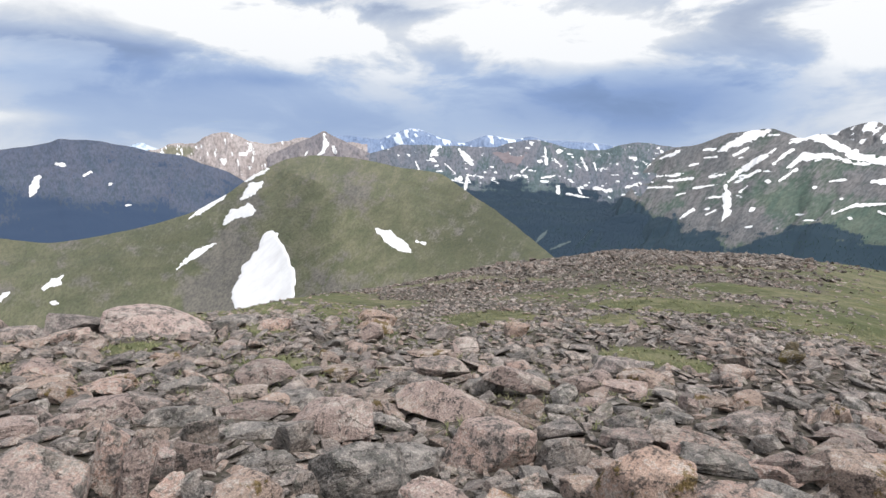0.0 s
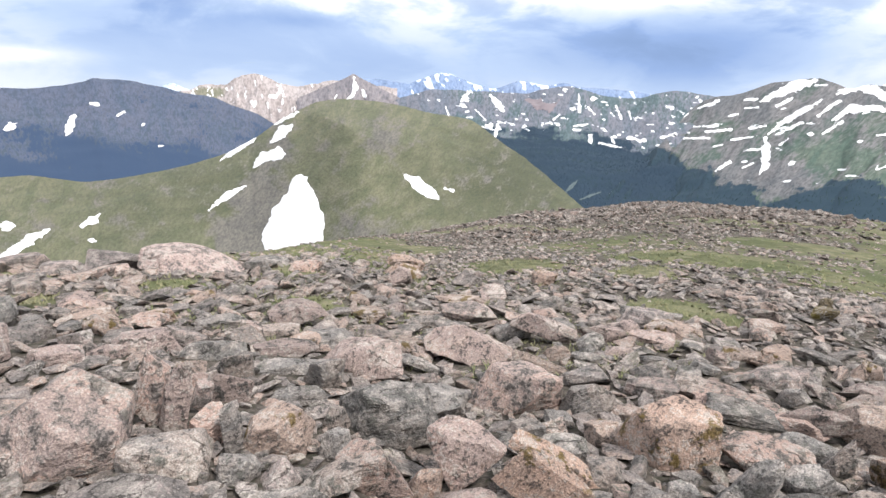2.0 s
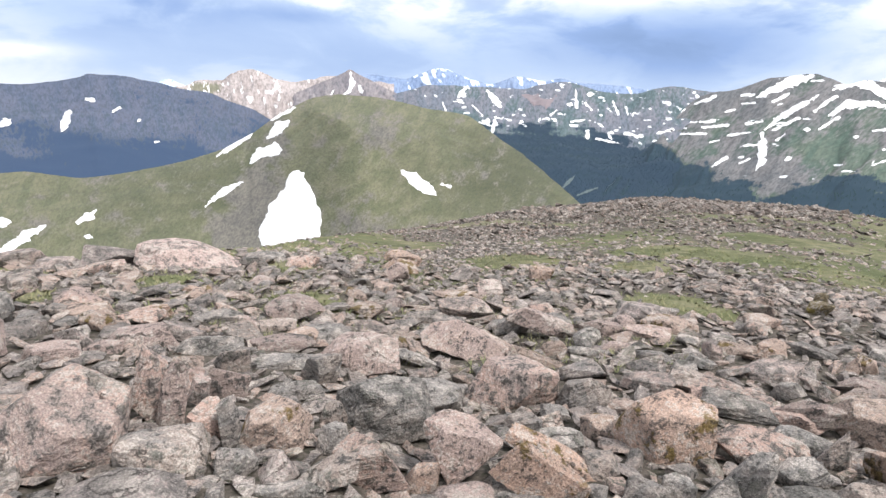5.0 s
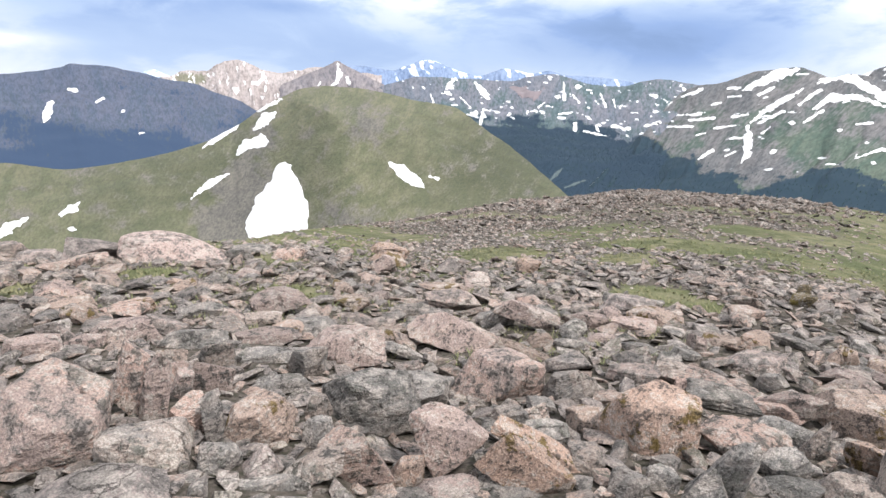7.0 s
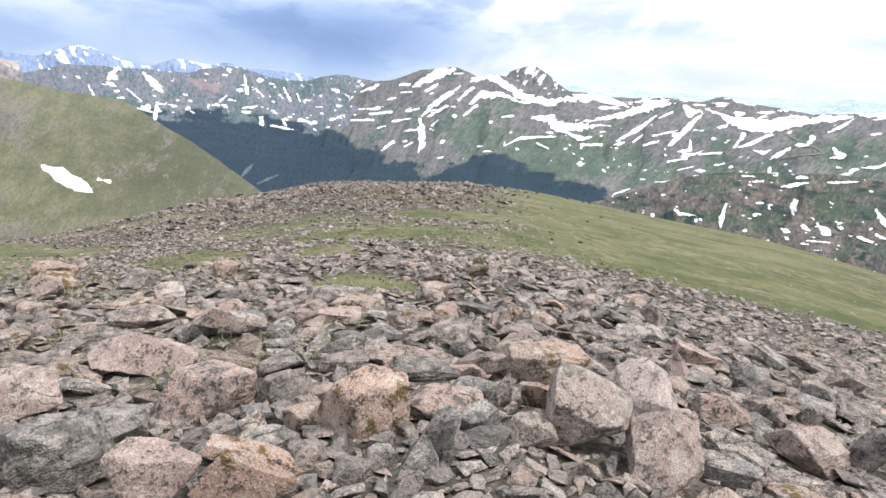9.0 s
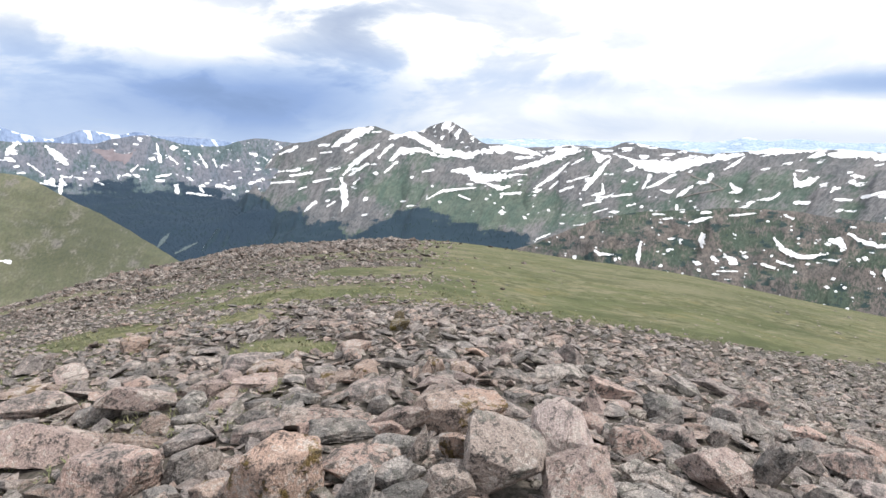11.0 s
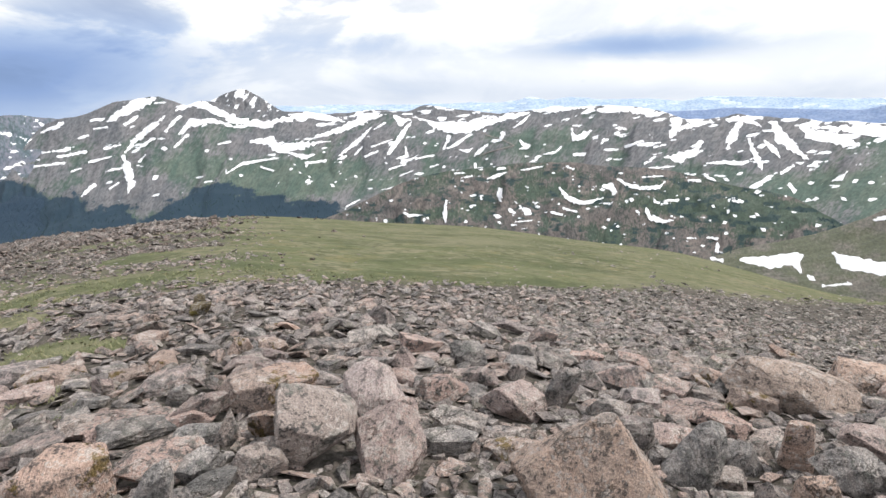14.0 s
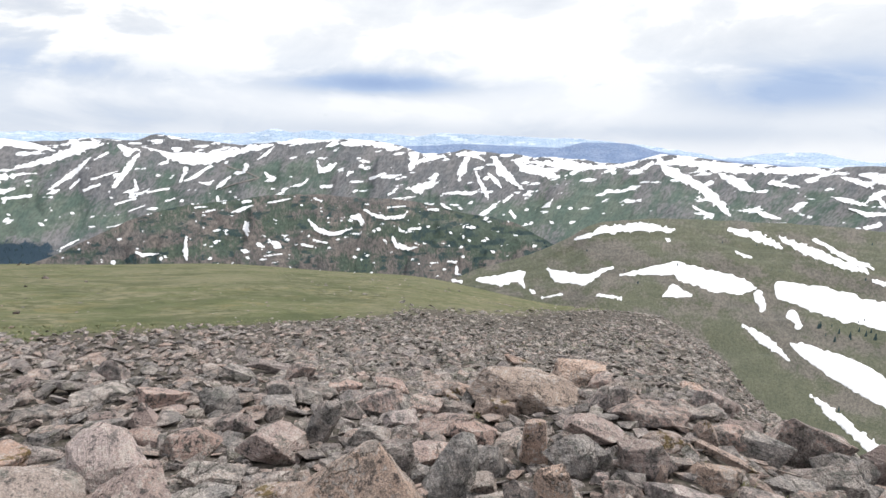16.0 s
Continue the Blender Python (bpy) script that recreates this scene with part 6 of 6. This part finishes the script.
boulder(5.45, 0.64, -0.89, 0.46, 0.26, 0.15, -82, 6, "o", "s", 2)
boulder(5.33, 1.01, -0.89, 0.37, 0.21, 0.11, -78, 0, "g", "s", 5)
boulder(5.35, -0.33, -0.69, 0.35, 0.25, 0.24, -92, 5, "t", "b", 5)
boulder(4.99, -0.62, -0.59, 0.63, 0.36, 0.15, -96, 6, "t", "s")
boulder(3.23, 0.01, -0.38, 0.22, 0.16, 0.34, -88, 0, "s", "d", 5)
boulder(3.85, -0.10, -0.43, 0.41, 0.29, 0.24, -90, 15, "g", "b")
boulder(4.44, -0.21, -0.50, 0.45, 0.33, 0.14, -91, 10, "t", "b", 5)
boulder(3.20, 0.33, -0.44, 0.27, 0.19, 0.17, -81, 0, "g", "d", 1)
boulder(3.53, 0.52, -0.51, 0.35, 0.25, 0.12, -79, 0, "g", "b", 7)
boulder(3.19, 0.17, -0.47, 0.21, 0.15, 0.34, -84, 0, "g", "b", 5)
boulder(3.85, -0.51, -0.40, 0.37, 0.27, 0.24, -96, 0, "t", "b", 7)
boulder(4.74, -1.01, -0.59, 0.20, 0.14, 0.19, -101, 15, "o", "b", 6)
boulder(4.46, -1.09, -0.58, 0.44, 0.10, 0.07, -103, 20, "o", "s", 6)
boulder(5.90, -1.21, -0.86, 0.30, 0.21, 0.25, -101, 10, "t", "b", 6)
boulder(5.42, -1.41, -0.88, 0.37, 0.26, 0.19, -104, 0, "t", "b")
boulder(3.88, -0.90, -0.45, 0.34, 0.19, 0.15, -102, 6, "s", "s")
boulder(3.55, -0.70, -0.38, 0.51, 0.13, 0.08, -100, 4, "p", "s", 6)
boulder(3.76, -0.58, -0.40, 0.10, 0.07, 0.13, -97, 0, "o", "b", 5)
boulder(3.69, -0.24, -0.42, 0.12, 0.09, 0.06, -92, 0, "p", "d", 1)
boulder(3.48, -0.36, -0.39, 0.24, 0.17, 0.11, -94, 0, "t", "b", 2)
boulder(5.37, -1.90, -1.07, 0.53, 0.16, 0.51, -109, 26, "t", "s", 1)
boulder(5.08, -1.26, -0.77, 0.37, 0.26, 0.19, -103, 0, "t", "d")
boulder(5.08, -1.48, -0.85, 0.44, 0.25, 0.23, -106, 12, "g", "s", 7)
boulder(5.08, -2.06, -0.95, 0.46, 0.33, 0.28, -112, 15, "g", "b", 3)
boulder(4.41, -1.48, -0.72, 0.42, 0.24, 0.11, -108, 0, "g", "s", 1)
boulder(6.47, -2.88, -1.65, 0.34, 0.24, 0.44, -114, 30, "t", "b")
boulder(4.52, 0.70, -0.67, 0.38, 0.22, 0.11, -79, 10, "t", "s", 4)
boulder(3.91, 0.48, -0.59, 0.30, 0.21, 0.19, -81, 0, "g", "b", 6)
boulder(5.77, 2.79, -0.94, 0.35, 0.20, 0.22, -62, 0, "t", "s", 3)
boulder(4.94, 1.56, -0.82, 0.51, 0.38, 0.28, -70, 0, "g", "w", 5)
boulder(3.97, -1.22, -0.58, 0.39, 0.22, 0.07, -106, 0, "t", "s", 4)
boulder(-1.41, 2.90, -0.02, 0.19, 0.16, 0.13, 26, 0, "t")
boulder(-0.79, 8.38, -1.15, 0.55, 0.35, 0.24, 25, 12, "o")
boulder(-1.54, 3.48, -0.10, 0.45, 0.18, 0.12, 24, 0, "g")
boulder(-1.73, 4.20, -0.20, 0.40, 0.16, 0.11, 27, 3, "g")
boulder(1.02, 4.35, -0.44, 0.29, 0.13, 0.08, -13, 0, "g")
boulder(3.82, 6.12, -0.69, 0.26, 0.33, 0.17, -32, 0, "l")
boulder(1.27, 4.44, -0.42, 0.23, 0.15, 0.06, -16, 0, "t")
boulder(1.46, 4.16, -0.37, 0.35, 0.16, 0.09, -19, 0, "g")
boulder(-0.29, 5.50, -0.68, 0.48, 0.25, 0.13, 3, 0, "g")
boulder(0.16, 6.39, -0.84, 0.43, 0.19, 0.12, -2, 0, "t")
boulder(1.18, 8.07, -1.06, 0.35, 0.22, 0.21, 2, 10, "o")
boulder(-1.85, 7.04, -0.66, 0.41, 0.27, 0.15, 15, 0, "t")
boulder(-2.39, 7.34, -0.72, 0.51, 0.33, 0.16, 18, 0, "g")
boulder(4.89, 4.53, -0.82, 0.22, 0.27, 0.14, -27, 30, "t")
boulder(3.79, 4.04, -0.62, 0.40, 0.23, 0.11, -43, 0, "g")
boulder(4.35, 3.93, -0.70, 0.51, 0.32, 0.15, -43, 5, "g")
boulder(4.41, 3.34, -0.68, 0.43, 0.27, 0.15, -33, 15, "t")
boulder(4.38, 2.78, -0.67, 0.36, 0.23, 0.22, -58, 0, "g")
boulder(6.07, -2.16, -1.33, 0.82, 0.52, 0.40, -124, 10, "t")
boulder(4.54, -1.80, -0.79, 0.44, 0.31, 0.29, -126, 8, "g")
boulder(6.08, 1.10, -1.05, 0.21, 0.27, 0.14, -58, 25, "o")
boulder(8.61, 0.82, -1.62, 0.44, 0.28, 0.13, -69, 15, "o")
boulder(4.66, 2.45, -0.73, 0.36, 0.23, 0.12, -60, 0, "g")
boulder(5.27, 2.35, -0.87, 0.44, 0.28, 0.15, -59, 10, "g")
boulder(4.24, 0.41, -0.64, 0.19, 0.23, 0.12, -83, 0, "g")
boulder(5.06, 4.44, -0.84, 0.30, 0.38, 0.20, -22, 38, "t")


# ---- the loose talus between the boulders: sizes from large to small, each where there is room ----
CELL = 0.5
cells = {}


def room(x, y, rad, gap):
    i, j = int(x // CELL), int(y // CELL)
    for a in (i - 2, i - 1, i, i + 1, i + 2):
        for b in (j - 2, j - 1, j, j + 1, j + 2):
            for (px, py, pr) in cells.get((a, b), ()):
                if (px - x) ** 2 + (py - y) ** 2 < ((pr + rad) * gap) ** 2:
                    return False
    return True


def take(x, y, rad):
    cells.setdefault((int(x // CELL), int(y // CELL)), []).append((x, y, rad))


for x, y, rad in placed:
    take(x, y, rad)
loose = {"large": [], "middle": [], "small": []}
for s, tries, r1, gap, key in ((0.36, 160, 5.5, 0.95, "large"), (0.28, 2200, 7, 0.8, "large"), (0.20, 7000, 9, 0.74, "middle"), (0.15, 14000, 11, 0.74, "middle"),
                               (0.125, 9000, 4.2, 0.70, "middle"), (0.105, 26000, 14, 0.74, "middle"), (0.08, 14000, 4.2, 0.72, "small"), (0.07, 34000, 16, 0.8, "small"), (0.05, 26000, 8, 0.86, "small"), (0.034, 16000, 4.5, 0.9, "small")):
    pts = scatter(tries, 1.0, r1, -50, 128)
    if s < 0.3:                                # the talus goes on all round the summit
        pts = np.concatenate([pts, scatter(tries // 2, 0.7, min(r1, 9), 128, 310)])
    if s < 0.18:
        pts = np.concatenate([pts, scatter(400, 0.15, 1.1, -180, 180, 0.5)])
    tries = len(pts)
    cov = cover(pts[:, 0], pts[:, 1])
    far_rim = (np.degrees(np.arctan2(pts[:, 0], pts[:, 1])) > 84) & (np.hypot(pts[:, 0], pts[:, 1]) > 6.5 + RNG.normal(0, 0.4, tries))
    cov = np.where(far_rim & (s > 0.13), 0, cov)
    close = (np.hypot(pts[:, 0], pts[:, 1]) < 3.9) & (pts[:, 1] > -2.0) & (pts[:, 0] > -2.6)
    cov = np.where(close & (s > 0.16), 0, cov)
    dice, jit = RNG.uniform(0, 1, tries), RNG.uniform(0.7, 1.35, tries)
    for (x, y), c, q, j in zip(pts, cov, dice, jit):
        if q < c ** 1.3 and room(x, y, s * j * 0.5, gap):
            take(x, y, s * j * 0.5)
            loose[key].append((x, y, s * j))
behind = [q for q in loose["large"] if q[1] < 0.2 and q[0] < 1.0 or q[0] < -3 and q[1] < 1.5]
loose["large"] = [q for q in loose["large"] if q not in behind]
loose["middle"] += behind
big = loose["large"][:90]
for n, (x, y, s) in enumerate(big):
    boulder(x, y, float(ground_z(x, y)) + RNG.uniform(-0.1, 0.14) * s, s, s * RNG.uniform(0.6, 0.95), s * RNG.uniform(0.2, 0.48), RNG.uniform(0, 360), RNG.uniform(-30, 30), "gtogtgt"[n % 7], KINDS[n % 6], 0, 4)
for name, key, shapes, label in (("talus", "middle", LOW, "grey-pink angular stones packed between the boulders"), ("gravel", "small", PEBBLES, "small broken stones filling the gaps of the talus")):
    L = np.array(loose[key] + (loose["large"][90:] if key == "middle" else []))
    rock_stuff(name, L[:, :2], L[:, 2], shapes, label)
xy = scatter(34000, 13, 62, -16, 50, 0.8)
keep = RNG.uniform(0, 1, len(xy)) < cover(xy[:, 0], xy[:, 1]) ** 2
xy = xy[keep]
rr = np.hypot(xy[:, 0], xy[:, 1])
rock_stuff("stony_mound", xy, (0.10 + 0.5 * RNG.beta(1.2, 3.2, len(xy))) * np.clip(rr / 34, 0.4, 1.1), PEBBLES, "dark heap of broken stones on the grassy shoulder", lift=0.11, tilt=40, flat=(0.2, 0.5), material=MOUND)
xy = scatter(11000, 25, 57, 3, 34, 0.6)
aa, rr = np.degrees(np.arctan2(xy[:, 0], xy[:, 1])), np.hypot(xy[:, 0], xy[:, 1])
xy = xy[np.exp(-((aa - 18) / 12) ** 4 - ((rr - 42) / 16) ** 4) > RNG.uniform(0.1, 1.1, len(xy))]
rock_stuff("stone_heap", xy, 0.18 + 0.62 * RNG.beta(1.3, 3.2, len(xy)), PEBBLES, "brown heap of angular blocks crowning the shoulder", lift=0.16, tilt=42, flat=(0.2, 0.5), material=MOUND)
xy = scatter(16000, 7.5, 30, -18, 42, 0.9)
xy = xy[RNG.uniform(0, 1, len(xy)) < cover(xy[:, 0], xy[:, 1]) ** 1.5]
rock_stuff("stone_chips", xy, 0.04 + 0.17 * RNG.beta(1.2, 3.5, len(xy)), PEBBLES, "flat brown-grey chips of stone strewn over thin turf", lift=0.06, tilt=34, flat=(0.14, 0.42), material=RUBBLE)
xy = scatter(700, 9, 40, 26, 70, 0.6)
rock_stuff("turf_stones", xy, 0.05 + 0.16 * RNG.beta(1.0, 4, len(xy)), PEBBLES, "small grey stones lying in the turf", lift=-0.06, flat=(0.12, 0.3), tilt=15, material=MOUND)
xy = scatter(12000, 6, 40, 62, 112, 0.9)
keep = RNG.uniform(0, 1, len(xy)) < cover(xy[:, 0], xy[:, 1])
xy = xy[keep]
rock_stuff("scree_rim", xy, 0.07 + 0.26 * RNG.beta(1.1, 3.5, len(xy)), PEBBLES, "grey scree along the edge above the cirque", lift=0.05, tilt=28, flat=(0.12, 0.36), material=SCREE)


# ---- turf ----
def grass_material():
    m, nt, bs = principled("alpine_grass")
    geo = nt.nodes.new("ShaderNodeNewGeometry")
    rnd = geo.outputs["Random Per Island"]
    col = mix(nt, rnd, (0.13, 0.14, 0.06), (0.225, 0.205, 0.12))
    n = noise_of(nt, geo.outputs["Position"], 0.8, 3)
    col = mix(nt, smooth(nt, n, 0.4, 0.65), col, (0.15, 0.165, 0.075))
    nt.links.new(col, bs.inputs["Base Color"])
    bs.inputs["Roughness"].default_value = 0.8
    return m


def grass(n):
    """Short tufts of blades wherever the ground is not stone."""
    xy = scatter(n, 3.0, 11.5, -46, 112)
    cov = cover(xy[:, 0], xy[:, 1])
    green = fbm(xy[:, 0], xy[:, 1], 2.5, 3, 77)
    keep = (RNG.uniform(0, 1, n) > cov * 1.15) | ((green > 0.32) & (np.hypot(xy[:, 0], xy[:, 1]) > 4) & (RNG.uniform(0, 1, n) < 0.35))
    xy = xy[keep]
    n = len(xy)
    z = ground_z(xy[:, 0], xy[:, 1])
    tall = RNG.uniform(0.02, 0.045, n)
    V, base = [], np.stack([xy[:, 0], xy[:, 1], z], 1)
    for _ in range(5):
        a = RNG.uniform(0, 2 * np.pi, n)
        out = np.stack([np.cos(a), np.sin(a), np.zeros(n)], 1)
        side = np.stack([-np.sin(a), np.cos(a), np.zeros(n)], 1) * (0.004 + 0.0003 * np.hypot(xy[:, 0], xy[:, 1]))[:, None]
        root = base + out * 0.02
        tip = root + out * (tall * RNG.uniform(0.6, 1.6, n))[:, None] + np.array([0, 0, 1]) * tall[:, None]
        V.append(np.stack([root - side, root + side, tip], 1))
    V = np.stack(V, 1).reshape(-1, 3)
    me, _ = mesh_np("grass", V, np.arange(len(V)).reshape(-1, 3), False)
    me.materials.append(grass_material())
    return tagged(new("grass", me), "short yellow-green alpine grass between the stones", "grass", kind="stuff")


grass(22000)


# ---- woods ----
def conifer_material(name, dark_tone, light_tone):
    m, nt, bs = principled(name)
    geo = nt.nodes.new("ShaderNodeNewGeometry")
    col = mix(nt, geo.outputs["Random Per Island"], dark_tone, light_tone)
    stand = smooth(nt, noise_of(nt, geo.outputs["Position"], 0.006, 5, 0.65), 0.46, 0.64)
    col = mix(nt, mathn(nt, "MULTIPLY", stand, 0.7), col, (0.046, 0.082, 0.078))
    nt.links.new(col, bs.inputs["Base Color"])
    bs.inputs["Roughness"].default_value = 0.95
    return m


# valley trees: the blue is distance haze painted into their tones
CONIFER = conifer_material("conifer_blue_haze", (0.032, 0.057, 0.088), (0.042, 0.072, 0.104))
# greener trees that carry part of the same haze blue
PINE = conifer_material("conifer_green_haze", (0.031, 0.057, 0.074), (0.043, 0.076, 0.088))


def woods(slope, field, n, seed, tall, label, material):
    """Conifers on a slope where its wood field is high: tapered six-sided spires in two tiers."""
    rng = np.random.RandomState(seed)
    i = rng.randint(0, slope.E.shape[0] - 1, n)
    j = rng.randint(1, slope.rows - 1, n)
    f = np.broadcast_to(field, slope.E.shape)[i, j] + 0.16 * rng.normal(size=n)
    keep = f > 0.5
    i, j = i[keep], j[keep]
    u, v = rng.uniform(0, 1, (2, len(i), 1))
    P = slope.P
    base = (P[i, j] * (1 - u) + P[i + 1, j] * u) * (1 - v) + (P[i, j + 1] * (1 - u) + P[i + 1, j + 1] * u) * v
    m = len(base)
    h = tall * rng.uniform(0.55, 1.25, m)
    VV, FF, o = [], [], 0
    for lo, hi, wide in ((0.0, 0.62, 0.26), (0.38, 1.0, 0.17)):
        for k in range(5):
            a = 2 * np.pi * k / 5 + lo
            VV.append(base + np.stack([np.cos(a) * wide * h, np.sin(a) * wide * h, lo * h - 0.5], 1))
        VV.append(base + np.stack([0 * h, 0 * h, hi * h], 1))
    V = np.stack(VV, 1)
    F = np.array([[t * 6 + k, t * 6 + (k + 1) % 5, t * 6 + 5] for t in (0, 1) for k in range(5)])
    FF = (F[None] + (np.arange(m) * 12)[:, None, None]).reshape(-1, 3)
    me, _ = mesh_np("conifer_wood", V.reshape(-1, 3), FF, False)
    me.materials.append(material)
    return tagged(new("conifer_wood", me), label, "forest", kind="stuff")


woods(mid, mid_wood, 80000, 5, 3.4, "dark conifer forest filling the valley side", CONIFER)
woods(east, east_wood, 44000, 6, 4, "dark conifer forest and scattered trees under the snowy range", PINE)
woods(spur, spur_wood, 16000, 9, 2.6, "dwarf conifers scattered over the rocky spur", PINE)
dwarf = np.clip(1.1 * around(cirque, 110.4, -15.0, 3.0, 0.5) + 0.35 * streaks(cirque, 0.6, 0.4, 131), 0, 1)
woods(cirque, dwarf, 9000, 12, 2.2, "dark dwarf conifers along the foot of the snow fields", PINE)
